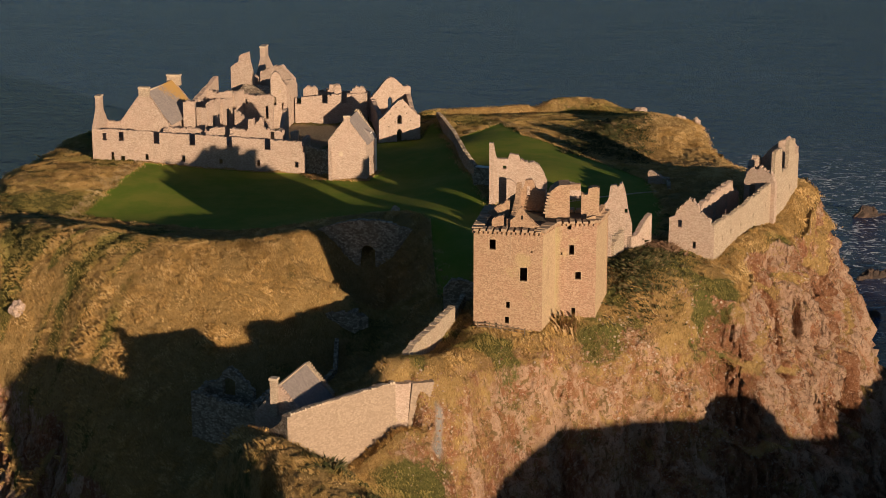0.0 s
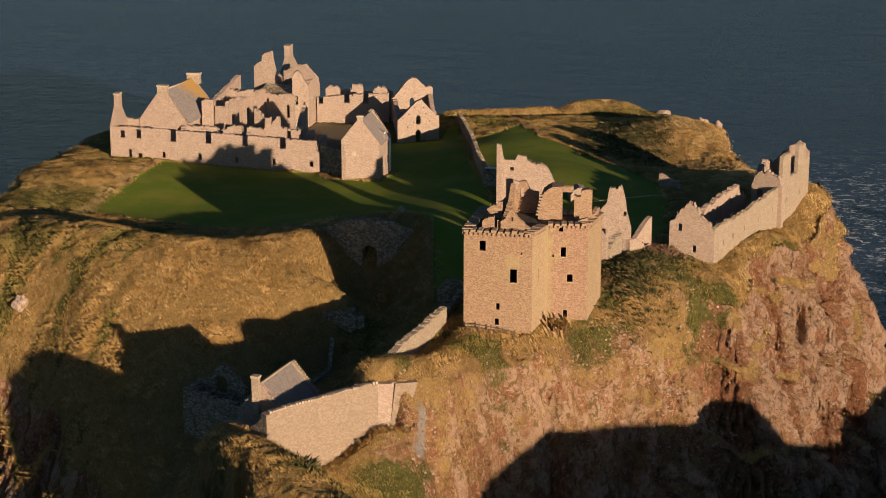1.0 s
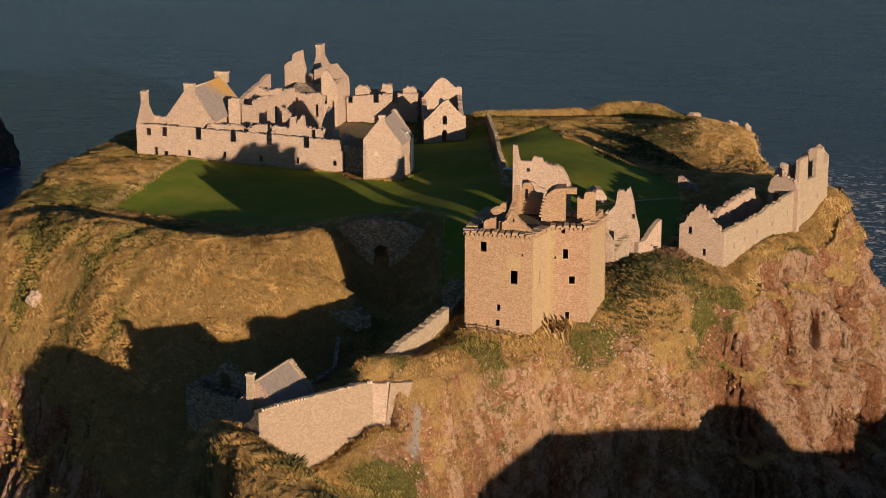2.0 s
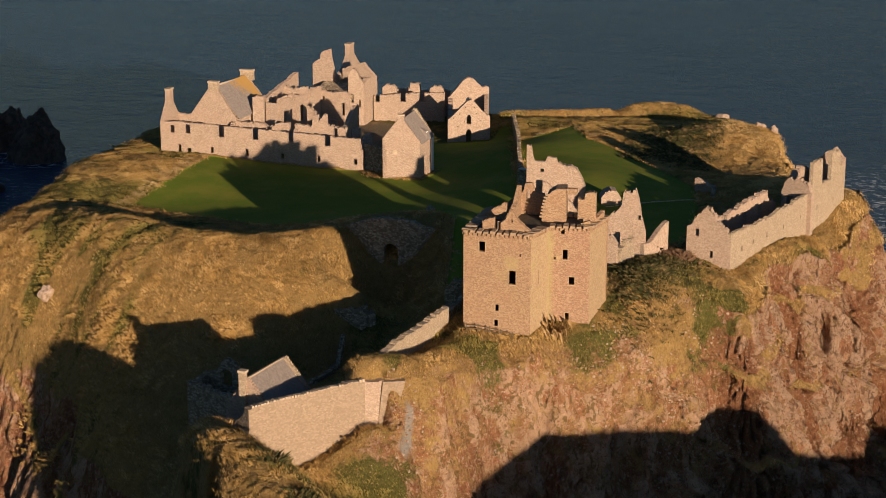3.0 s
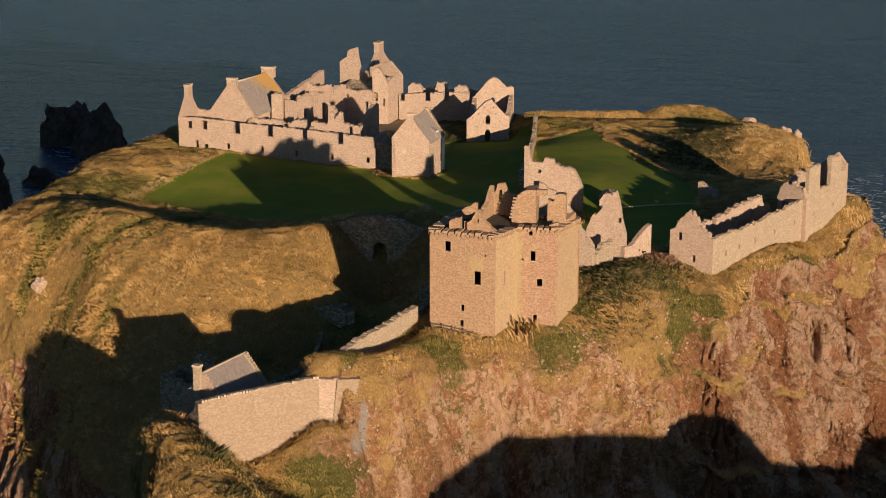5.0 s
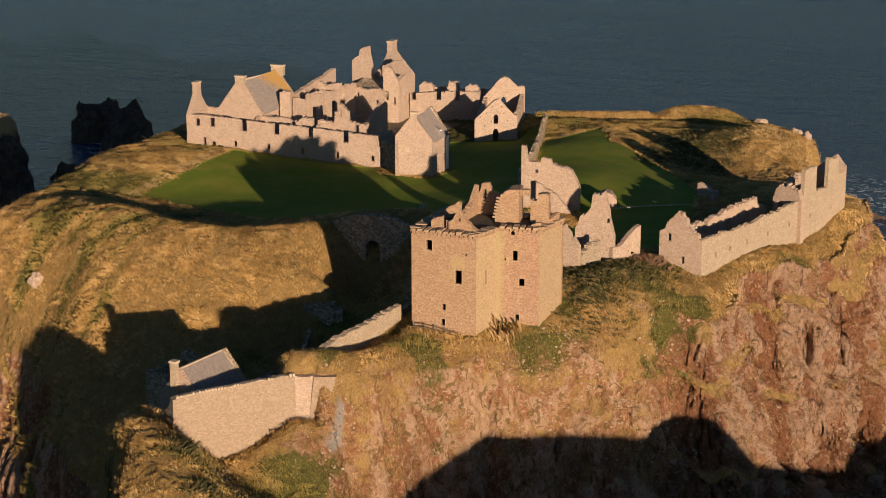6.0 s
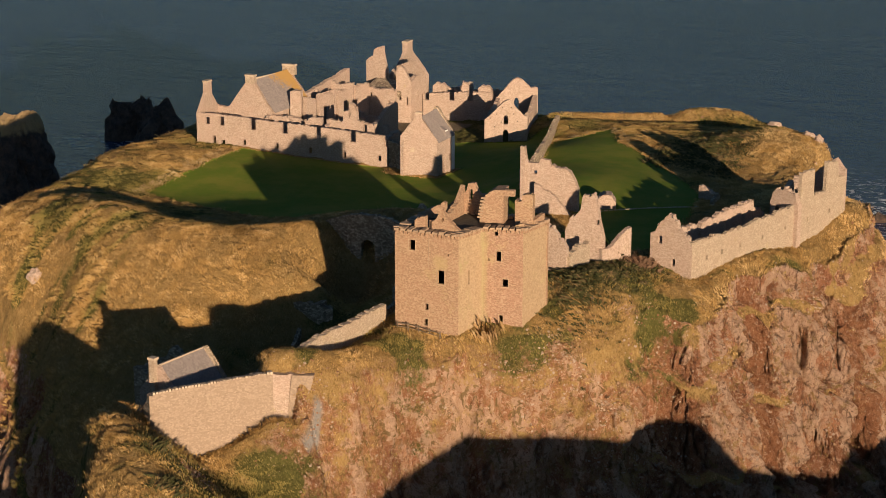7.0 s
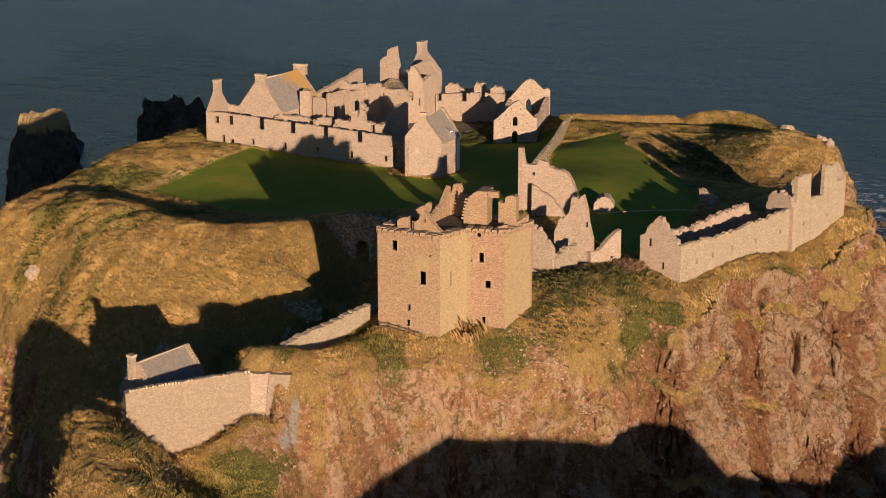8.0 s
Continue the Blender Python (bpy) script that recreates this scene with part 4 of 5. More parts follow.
def build_smithy():
    t = thing("ruined_smithy", "ruined smithy with a rounded end and a tall corner fragment", "ruin", (-1, 62, 50))
    p, q = (-5.2, 61.0), (0.0, 61.75)
    part("wall", masonry(p, q, 0.9, [(0, 60.9), (0.75, 60.8), (1.0, 59.2), (1.3, 58.2), (3.2, 58.2), (3.4, 58.8), (5.0, 58.7), (5.26, 57.6)],
                         [(1.35, 3.0, 58.1, None, 0), (2.3, 2.9, 56.3, 56.9, 0)], None, 0.16, 0.35), STONE_PINK, t)
    part("wall", masonry((-5.2, 68.0), (-5.2, 61.0), 0.9, [(0, 54.0), (5.5, 56.0), (7.0, 60.2)], (), None, 0.25, 0.45), STONE_PINK, t)
    part("oven_end", masonry((-0.3, 61.9), (4.5, 62.4), 1.3, [(0, 57.6), (0.8, 57.7), (2.4, 57.5), (3.4, 56.8), (4.2, 55.6), (4.8, 54.2)], (), None, 0.3, 0.3), STONE_PINK, t,
         "rounded rubble end with a humped top")
    part("wall_stump", masonry((7.0, 64.4), (10.2, 65.4), 3.0, [(0, 51.8), (0.6, 52.6), (1.6, 53.0), (2.6, 52.9), (3.3, 51.9)], (), None, 0.2, 0.35), STONE_PINK, t)
    part("wall", masonry((-2.1, 59.5), (4.0, 60.1), 0.9, [(0, 55.2), (1.5, 54.3), (3.3, 53.4), (4.6, 51.9), (6.13, 50.0)], (), None, 0.2, 0.4), STONE_PINK, t)
    return t


build_smithy()


def build_stables():
    t = thing("ruined_stables", "long roofless stone range on the cliff edge, two tall piers", "ruin", (37, 52, 50))
    a, b, c = (25.7, 34.7), (32.6, 33.0), (46.4, 73.0)
    part("gable_wall", masonry(a, b, 0.85, [(0, 55.5), (0.8, 55.8), (1.2, 56.8), (2.2, 57.9), (3.0, 58.9), (3.8, 58.9), (4.4, 57.8), (5.6, 56.2), (7.1, 55.2)],
                               [(1.3, 2.0, 54.3, 55.5, 0), (3.7, 4.3, 51.2, 52.3, 0)], None, 0.42, 0.38), STONE_PINK, t)
    length = (Vector(c) - Vector(b)).length
    slits = [(s, s + 0.5, z - 0.35, z + 0.4, 0) for s, z in ((3.65, 52.2), (7.6, 52.4), (12.4, 52.45), (18.4, 52.5), (24.8, 52.7), (31.2, 52.9), (37.6, 53.1))]
    part("wall", masonry(b, c, 0.65, [(0, 55.2), (4.6, 55.15), (13.4, 55.1), (22.6, 55.7), (28.3, 56.0), (29.2, 56.6), (29.3, 60.9), (32.9, 60.6), (33.0, 56.7), (36.6, 56.6), (36.7, 61.2), (39.9, 60.9),
                                      (40.2, 58.3), (length, 57.8)], slits, None, 0.32, 0.4), STONE_PALE, t)
    part("wall", masonry((26.5, 36.0), (36.4, 60.5), 0.85, [(0, 54.6), (6, 54.9), (11.3, 55.1), (14.5, 55.6), (17.8, 55.9), (23.4, 56.4), (23.8, 54.9), (26.4, 54.2)],
                         [(9.3, 10.4, 53.0, None, 0), (15.6, 16.6, 52.0, 54.4, 0), (20.5, 21.4, 52.3, 54.7, 0)], None, 0.42, 0.38), STONE_PINK, t)
    part("cross_wall", masonry((37.2, 60.8), (42.2, 58.6), 0.9, [(0, 55.8), (0.6, 57.2), (1.6, 58.1), (3.4, 58.2), (4.6, 57.4), (5.4, 56.0)], [(1.0, 2.0, 51, 55.2, 0)], None, 0.4, 0.33), STONE_PINK, t)
    part("cross_wall", masonry((40.3, 74.5), (46.2, 73.4), 0.9, [(0, 56.8), (2.5, 59.5), (4.5, 60.6), (5.9, 58.8)], (), None, 0.25, 0.45), STONE_PINK, t)
    part("wall", masonry((38.2, 66.0), (40.3, 74.5), 0.85, [(0, 55.8), (3, 57.0), (6, 57.6), (8.7, 57.0)], (), None, 0.45, 0.4), STONE_PINK, t)
    return t


build_stables()


# ---- garden walls ----
def build_walls():
    w = thing("dividing_wall", "long grey rubble boundary wall between two lawns", "wall", (-14, 95, 50))
    p = [(-9.0, 70.5), (-10.5, 78.0), (-13.6, 90.0), (-18.0, 108.0), (-22.0, 122.0), (-24.6, 131.5)]
    tops = [54.6, 53.6, 53.0, 52.6, 52.2, 51.6]
    for (a, b), (za, zb) in zip(zip(p, p[1:]), zip(tops, tops[1:])):
        part("wall_length", masonry(b, a, 0.75, [(0, zb), ((Vector(a) - Vector(b)).length, za)], (), None, 0.14, 0.4), STONE_GREY, w)
    part("wall_length", masonry((-9.0, 70.5), (-5.4, 69.5), 0.9, [(0, 54.4), (3.7, 54.0)], (), 47.5, 0.14, 0.4), STONE_GREY, w)
    part("coping", block((-8.8, 70.3), (-5.6, 69.4), 1.0, 54.42, 54.6, 0.0, 0.03), WHITE_PAINT, w, "pale concrete coping")
    w = thing("low_wall", "low broken rubble wall with a mossy stump beside the lawn", "wall", (23, 76, 51))
    part("wall_length", masonry((25.0, 72.0), (24.6, 77.0), 0.6, [(0, 51.9), (5, 52.3)], (), None, 0.12, 0.4), STONE_GREY, w)
    part("stump", masonry((20.8, 77.8), (24.2, 76.6), 1.2, [(0, 52.9), (1.2, 52.7), (3.4, 51.6)], (), None, 0.25, 0.35), STONE_PINK, w)
    w = thing("kerb", "thin pale line of half-buried kerb stones in the grass", "kerb", (15, 68, 50))
    p = [Vector((8.0, 63.5)), Vector((15.0, 67.5)), Vector((22.0, 70.8)), Vector((25.0, 72.0))]
    pieces = []
    for a, b in zip(p, p[1:]):
        k = int((b - a).length / 0.8)
        for i in range(k):
            m = a + (b - a) * i / k
            e = a + (b - a) * (i + 0.85) / k
            z = soft_height(m.x, m.y)
            pieces.append(block(m, e, 0.25, z - 0.4, z + 0.1 + 0.1 * random.random(), 0.05, 0.03))
    for g in pieces:
        part("kerb_stone", g, DRESSED, w)
    w = thing("path_wall", "sunlit pale rubble wall climbing beside the entrance path", "wall", (-5, -5, 47))
    p = [(-6.9, -14.2), (-6.2, -10.0), (-5.0, -5.0), (-3.9, 0.0), (-3.0, 3.6)]
    tops = [48.3, 48.8, 49.0, 49.4, 49.7]
    for (a, b), (za, zb) in zip(zip(p, p[1:]), zip(tops, tops[1:])):
        part("wall_length", masonry(a, b, 1.0, [(0, za), ((Vector(a) - Vector(b)).length, zb)], (), None, 0.17, 0.45, dig=2.5), STONE_PALE, w)
    part("wall_length", masonry((-3.0, 3.6), (-2.4, 10.0), 0.7, [(0, 48.8), (6.4, 49.6)], (), None, 0.16, 0.35, dig=2.5), STONE_GREY, w)
    part("wall_bulge", masonry((-6.0, 12.0), (-1.6, 12.4), 1.2, [(0, 49.6), (1.2, 51.0), (3.0, 51.0), (4.4, 50.2)], (), None, 0.2, 0.35, dig=3.5), STONE_GREY, w)


build_walls()


# ---- entrance: retaining wall with tunnel, lower arch, gatehouse ----
def curve_wall(points, tops, thick, openings, material, parent, name, ragged=0.15, base=None, dig=2.0):
    for i, ((a, b), (za, zb)) in enumerate(zip(zip(points, points[1:]), zip(tops, tops[1:]))):
        length = (Vector(b) - Vector(a)).length
        part(name, masonry(a, b, thick, [(0, za), (length, zb)], openings.get(i, ()), base, ragged, 0.4, dig=dig), material, parent)


def build_entrance():
    t = thing("tunnel_wall", "bulging grey rubble retaining wall with an arched tunnel mouth", "wall", (-22, 38, 46))
    curve_wall([(-30.2, 38.4), (-27.6, 37.0), (-24.4, 36.2), (-19.8, 36.2), (-16.8, 36.9), (-14.6, 38.6)], [50.8, 52.0, 53.0, 53.2, 52.5, 51.2], 1.2,
               {2: [(1.7, 4.1, 40.0, 49.1, 1.1)]}, STONE_GREY, t, "wall_length", 0.12, 41.0)
    # added dark panel stands for the black depth of the tunnel
    part("passage_back", block((-24.3, 40.5), (-19.9, 40.5), 0.5, 41.0, 50.4), FLOOR_AND_SHADE, t)
    part("passage_roof", block((-24.3, 37.5), (-19.9, 37.5), 3.0, 49.6, 50.4), STONE_GREY, t)
    t = thing("lower_arch", "small grey rubble arch with a pale worn top over the path", "arch", (-21.7, 15.6, 41))
    curve_wall([(-25.6, 16.4), (-23.8, 15.3), (-19.6, 15.2), (-17.8, 16.2)], [43.3, 44.2, 44.4, 43.4], 2.6, {1: [(1.2, 3.7, 36.0, 41.5, 0.9)]}, STONE_GREY, t, "wall_length", 0.2, 37.0)
    # dark panel added behind the arch in place of its deep shade
    part("passage_back", block((-23.2, 19.0), (-19.9, 19.0), 0.4, 37.0, 43.0), FLOOR_AND_SHADE, t)
    t = thing("stair_wall", "low grey rubble wall beside the shaded entrance path", "wall", (-20, 5, 38))
    for line in ([(-22.4, 13.5), (-21.8, 9.0), (-22.4, 4.0), (-24.0, -1.0)],):
        for a, b in zip(line, line[1:]):
            part("wall_length", masonry(a, b, 0.6, [(0, soft_height(*a) + 0.8), ((Vector(b) - Vector(a)).length, soft_height(*b) + 0.8)], (), None, 0.25, 0.4), STONE_GREY, t)
    t = thing("gate_wall", "tall pale harled barrier wall closing the cleft below the tower", "wall", (-12, -27, 40))
    a, b, c, e = (-18.8, -33.8), (-7.2, -22.3), (-5.9, -21.6), (-3.1, -20.4)
    part("wall", masonry(a, b, 1.3, [(0, 46.0), (1.5, 46.4), (4, 46.5), (8, 46.7), (12, 47.0), (16.3, 47.1)], (), 33.0, 0.1, 0.5), STONE_HARL, t)
    part("buttress", masonry((-7.2, -22.3), (-4.9, -20.1), 1.1, [(0, 47.0), (3.2, 46.6)], (), 37.5, 0.12, 0.35), STONE_PINK, t, "return of bare rubble")
    rake = [(-6.3, -21.2), (-5.0, -20.6), (-5.4, -19.6), (-6.7, -20.2)]
    head = [(-5.2, -20.9), (-2.5, -19.8), (-2.9, -18.8), (-5.5, -19.8)]
    part("wall_end", hexa([(x, y, 36.8) for x, y in rake], [(x, y, 46.7) for x, y in head]), STONE_HARL, t, "raking pale buttress")
    for i in range(38):
        s = Vector(a) + (Vector(b) - Vector(a)) * (0.03 + 0.95 * i / 37)
        d = (Vector(b) - Vector(a)).normalized()
        z = profile_at([(0, 46.3), (0.3, 46.6), (1, 47.1)], i / 37)
        part("cope_stone", block(s, s + d * 0.33, 0.5 + 0.3 * random.random(), z - 0.1, z + 0.12 + 0.16 * random.random(), 0.15, 0.04), DRESSED, t)
    part("return_wall", masonry((-21.8, -30.8), (-18.8, -33.8), 1.2, [(0, 43.6), (2.0, 44.4), (4.2, 46.0)], (), 33.0, 0.35, 0.4), STONE_GREY, t)
    # gate lodge behind the wall
    g = thing("gate_lodge", "small gate lodge with a steep grey slate roof and crow-stepped gables", "house", (-19, -22, 40))
    r0, r1 = (-21.2, -27.6, 47.75), (-19.5, -18.0, 47.85)
    e0, e1 = (-17.6, -28.6, 43.9), (-15.8, -19.0, 43.9)
    w0, w1 = (-24.6, -26.9, 43.9), (-22.9, -17.2, 43.9)
    part("roof_slope", sheet(e0, e1, r1, r0, 0.2), SLATE_GREY, g)
    part("roof_slope", sheet(r0, r1, w1, w0, 0.2), SLATE_GREY, g)
    part("gable_wall", masonry(w0[:2], e0[:2], 0.6, [(0, 44.0), (3.55, 47.9), (7.2, 44.0)], (), 33.5, 0.06, 0.24, True), STONE_PINK, g)
    part("gable_wall", masonry(e1[:2], w1[:2], 0.6, [(0, 44.3), (3.65, 48.2), (7.3, 44.3)], (), 33.5, 0.06, 0.24, True), STONE_PALE, g)
    part("ridge", block((-21.3, -27.6), (-19.6, -18.0), 0.25, 47.7, 47.98), DRESSED, g, "pale ridge stones")
    part("wall", masonry(e0[:2], e1[:2], 0.6, [(0, 43.7), (9.8, 43.7)], (), 33.5, 0.0, 1.0), STONE_PINK, g)
    part("wall", masonry(w1[:2], w0[:2], 0.6, [(0, 43.7), (9.8, 43.7)], (), 33.5, 0.0, 1.0), STONE_PINK, g)
    chimney("chimney", (-22.3, -28.15), (-21.4, -28.3), 0.75, 44.0, 49.1, STONE_PALE, g)
    # dark roofless guardhouse on the slope
    g = thing("guardhouse", "roofless dark rubble guardhouse standing in the shaded cleft", "ruin", (-34, -5, 34))
    p = [(-39.0, -6.0), (-28.6, -9.2), (-27.2, -2.4), (-33.0, 0.6), (-38.0, -0.6)]
    part("wall", masonry(p[0], p[1], 0.9, [(0, 38.4), (2, 38.6), (5, 38.0), (10.9, 37.6)], (), 22.0, 0.3, 0.45), STONE_GREY, g)
    part("wall", masonry(p[1], p[2], 0.9, [(0, 38.4), (7, 39.0)], (), 22.0, 0.3, 0.45), STONE_GREY, g)
    part("gable_wall", masonry((-30.6, -2.2), (-38.2, -0.6), 0.9, [(0, 38.2), (2.6, 40.4), (3.6, 41.2), (4.6, 40.6), (5.8, 38.8), (7.7, 38.4)], [(2.8, 4.8, 36.8, 39.6, 0.7)], 22.0, 0.3, 0.4), STONE_GREY, g)
    part("wall", masonry(p[4], p[0], 0.9, [(0, 38.3), (5.5, 38.4)], (), 22.0, 0.3, 0.45), STONE_GREY, g)
    return t


build_entrance()


# ---- the palace round its courtyard ----
def build_west_range():
    t = thing("west_range", "long roofless sandstone range facing the lawn, gapped wall top", "ruin", (-63, 92, 48))
    p, q = (-83.9, 89.3), (-43.1, 90.3)
    gaps = [(s0, s1, z, None, 0) for s0, s1, z in ((11.75, 12.95, 52.54), (18.6, 19.8, 52.39), (25.7, 26.85, 52.13), (32.95, 34.15, 51.88), (40.0, 40.85, 51.6))]
    gaps += [(1.93, 2.9, 52.95, 54.4, 0), (5.05, 6.1, 52.92, 54.7, 0)]
    slits = [(3.45, 4.15, 49.17, 50.79, 0), (5.3, 6.2, 48.4, 50.08, 0), (10.05, 10.75, 49.34, 50.53, 0), (17.1, 17.8, 49.2, 50.49, 0), (24.25, 24.95, 48.94, 50.12, 0),
             (31.45, 32.15, 48.7, 49.98, 0), (38.65, 39.4, 48.67, 49.73, 0)]
    part("wall", masonry(p, q, 0.6, [(0, 55.1), (4, 55.1), (10, 54.9), (18, 54.5), (28, 54.15), (36, 53.75), (40.8, 53.5)], gaps + slits, None, 0.16, 0.4), STONE_PINK, t)
    part("gable_wall", masonry((-83.9, 97.0), (-83.9, 89.3), 0.9, [(0, 55.3), (0.9, 55.6), (3.6, 59.0), (4.5, 59.0), (6.6, 56.4), (7.7, 55.0)], (), None, 0.1, 0.4), STONE_PINK, t)
    chimney("chimney", (-83.9, 93.9), (-83.9, 92.1), 0.95, 58.4, 60.9, STONE_PINK, t)
    part("wall", masonry((-83.0, 96.2), (-79.4, 96.2), 0.8, [(0, 55.3), (1.6, 55.2), (3.6, 55.6)], (), None, 0.12, 0.4), STONE_PINK, t)
    # courtyard side: long wall broken by openings and stumps
    part("wall", masonry((-71.0, 96.2), (-46.0, 96.8), 0.9, [(0, 54.4), (2, 54.3), (5.6, 54.2), (6.6, 53.6), (9.4, 54.6), (12, 54.4), (14.2, 54.2), (15.4, 54.3), (15.5, 56.2), (16.6, 56.4), (16.7, 55.0),
                                                             (17.8, 56.7), (18.3, 56.7), (18.4, 54.6), (21, 54.2), (25, 54.0)],
                         [(6.0, 7.2, 48, 53.6, 0), (10.8, 11.9, 49, None, 0), (19.6, 20.5, 51.0, 54.0, 0), (22.4, 23.6, 49, None, 0)], None, 0.25, 0.4), STONE_PINK, t)
    part("pier", masonry((-69.4, 101.0), (-67.2, 101.3), 1.5, [(0, 58.4), (0.9, 58.7), (2.2, 58.5)], (), None, 0.14, 0.35), STONE_PINK, t)
    part("cross_wall", masonry((-43.6, 90.8), (-43.6, 97.0), 0.8, [(0, 52.6), (3, 53.4), (6.2, 53.6)], (), None, 0.25, 0.4), STONE_PINK, t)
    part("cross_wall", masonry((-58.2, 91.0), (-58.2, 96.2), 0.8, [(0, 52.0), (5.2, 53.6)], (), None, 0.25, 0.4), STONE_PINK, t)
    part("cross_wall", masonry((-71.0, 91.0), (-71.0, 96.2), 0.8, [(0, 52.6), (5.2, 54.2)], (), None, 0.25, 0.4), STONE_PINK, t)
    part("link_wall", masonry((-43.2, 90.6), (-37.2, 88.0), 0.8, [(0, 52.8), (3, 52.4), (6.5, 52.8)], (), None, 0.2, 0.4), STONE_GREY, t)
    return t


build_west_range()


def build_hall():
    """The roofed north-west corner."""
    t = thing("roofed_hall", "gabled stone hall, grey slate roof with orange lichen", "house", (-75, 102, 48))
    part("gable_wall", masonry((-80.3, 96.0), (-71.0, 96.2), 0.8, [(0, 55.4), (4.0, 60.8), (5.4, 60.8), (9.3, 55.0)], (), None, 0.05, 0.22, True), STONE_PINK, t)
    chimney("chimney", (-76.6, 96.0), (-74.6, 96.05), 1.0, 60.2, 62.0, STONE_PALE, t)
    part("gable_wall", masonry((-68.6, 108.2), (-78.2, 108.0), 0.8, [(0, 55.6), (4.4, 61.2), (5.6, 61.2), (9.6, 55.6)], (), None, 0.05, 0.22, True), STONE_PINK, t)
    chimney("chimney", (-74.3, 107.2), (-71.6, 107.3), 1.0, 60.4, 62.5, STONE_PALE, t, "wide pale chimney")
    part("wall", masonry((-71.0, 96.9), (-68.9, 107.6), 0.7, [(0, 55.0), (10.9, 55.4)], (), None, 0.04, 1.0), STONE_PINK, t)
    part("wall", masonry((-78.4, 107.6), (-80.3, 96.9), 0.7, [(0, 55.0), (10.9, 55.0)], (), None, 0.04, 1.0), STONE_PINK, t)
    a, b = (-75.6, 96.7, 60.9), (-73.2, 107.6, 61.5)
    part("roof_slope", sheet((-70.5, 96.8, 54.9), (-68.4, 107.6, 55.5), b, a, 0.25), SLATE_LICHEN, t, "slate slope half covered with orange lichen")
    part("roof_slope", sheet(a, b, (-78.6, 107.6, 55.4), (-80.7, 96.8, 54.9), 0.25), SLATE_LICHEN, t)
    part("ridge", block((-75.5, 96.6), (-73.1, 107.6), 0.3, 60.9, 61.2), DRESSED, t)
    return t


build_hall()


def build_north_range():
    t = thing("north_range", "tall roofless palace range with broken window piers and a turf-topped vault", "ruin", (-64, 122, 48))
    part("wall", masonry((-70.3, 127.8), (-70.3, 108.6), 0.9, [(0, 58.6), (3, 58.5), (5, 58.0), (9, 57.8), (14, 57.2), (19.2, 56.8)], (), None, 0.16, 0.45), STONE_PINK, t)
    # inner wall, broken by tall window gaps
    part("wall", masonry((-66.2, 102.0), (-63.2, 124.4), 0.9, [(0, 57.0), (3.0, 56.5), (4.6, 57.2), (9, 56.4), (11, 56.6), (16, 55.8), (18, 56.6), (22.6, 56.6)],
                         [(3.2, 4.6, 50.5, None, 0), (9.3, 11.2, 50.5, None, 0), (5.8, 7.0, 50.5, 54.6, 0), (16.2, 17.8, 50.5, None, 0), (13.0, 14.2, 51.0, 54.4, 0)], None, 0.35, 0.4), STONE_PINK, t)
    part("cross_wall", masonry((-69.6, 112.0), (-65.2, 112.0), 0.8, [(0, 57.0), (1.5, 56.0), (4.4, 57.3)], (), None, 0.3, 0.4), STONE_PINK, t)
    part("cross_wall", masonry((-69.6, 119.0), (-64.4, 119.0), 0.8, [(0, 57.6), (2, 56.8), (5.2, 57.6)], [(1.6, 3.2, 50, 55.0, 0)], None, 0.3, 0.4), STONE_PINK, t)
    # vaulted kitchen block
    part("wall", masonry((-66.0, 124.4), (-57.2, 124.0), 1.0, [(0, 55.6), (3, 55.7), (6, 55.6), (8.8, 55.6)], [(2.9, 3.5, 53.6, 54.7, 0), (7.1, 7.9, 50.8, 53.4, 0)], None, 0.25, 0.4), STONE_PINK, t)
    part("wall", masonry((-55.0, 127.7), (-54.4, 134.8), 1.0, [(0, 56.8), (1.5, 57.4), (3.2, 57.8), (5, 57.0), (7.1, 56.2)], [(2.2, 2.8, 53.0, 54.6, 0)], None, 0.2, 0.4), STONE_PINK, t)
    part("vault_turf", hexa([(-65.6, 125.4, 53.6), (-57.6, 125.0, 53.6), (-56.8, 132.6, 53.6), (-66.0, 133.0, 53.6)],
                            [(-65.4, 125.4, 54.6), (-57.6, 125.0, 54.6), (-56.8, 132.6, 55.8), (-65.4, 132.8, 56.2)]), STONE_GREY, t, "turf and rubble over the vault")
    part("gable_fragment", masonry((-68.2, 133.4), (-63.3, 133.0), 1.0, [(0, 59.4), (0.8, 60.2), (1.7, 60.6), (1.9, 62.0), (2.4, 62.4), (3.9, 62.6), (4.2, 60.6), (4.9, 57.8)], (), None, 0.25, 0.4), STONE_PINK, t)
    part("wall", masonry((-58.2, 126.8), (-55.0, 127.4), 1.2, [(0, 58.9), (0.4, 59.6), (1.2, 60.0), (1.7, 59.7), (2.5, 58.0), (3.25, 56.9)], [(0.6, 1.1, 53.0, 54.8, 0), (2.2, 2.6, 52.0, 53.6, 0)], None, 0.16, 0.35), STONE_PINK, t)
    gable = part("gable_wall", masonry((-64.2, 153.6), (-64.2, 136.0), 1.0, [(0, 54.6), (1.0, 55.4), (8.3, 60.8), (9.4, 60.8), (13.0, 58.0), (17.6, 56.4)], (), None, 0.12, 0.4), STONE_PINK, t)
    chimney("chimney", (-64.3, 146.0), (-64.3, 143.3), 1.2, 60.2, 62.4, STONE_PINK, gable)
    part("wall", masonry((-62.8, 137.0), (-55.2, 135.4), 1.0, [(0, 58.0), (3.0, 59.4), (5.0, 59.8), (7.7, 57.0)], [(3.4, 3.9, 54.0, 55.6, 0), (5.6, 6.2, 49.5, 51.6, 0)], None, 0.25, 0.4), STONE_PINK, t)
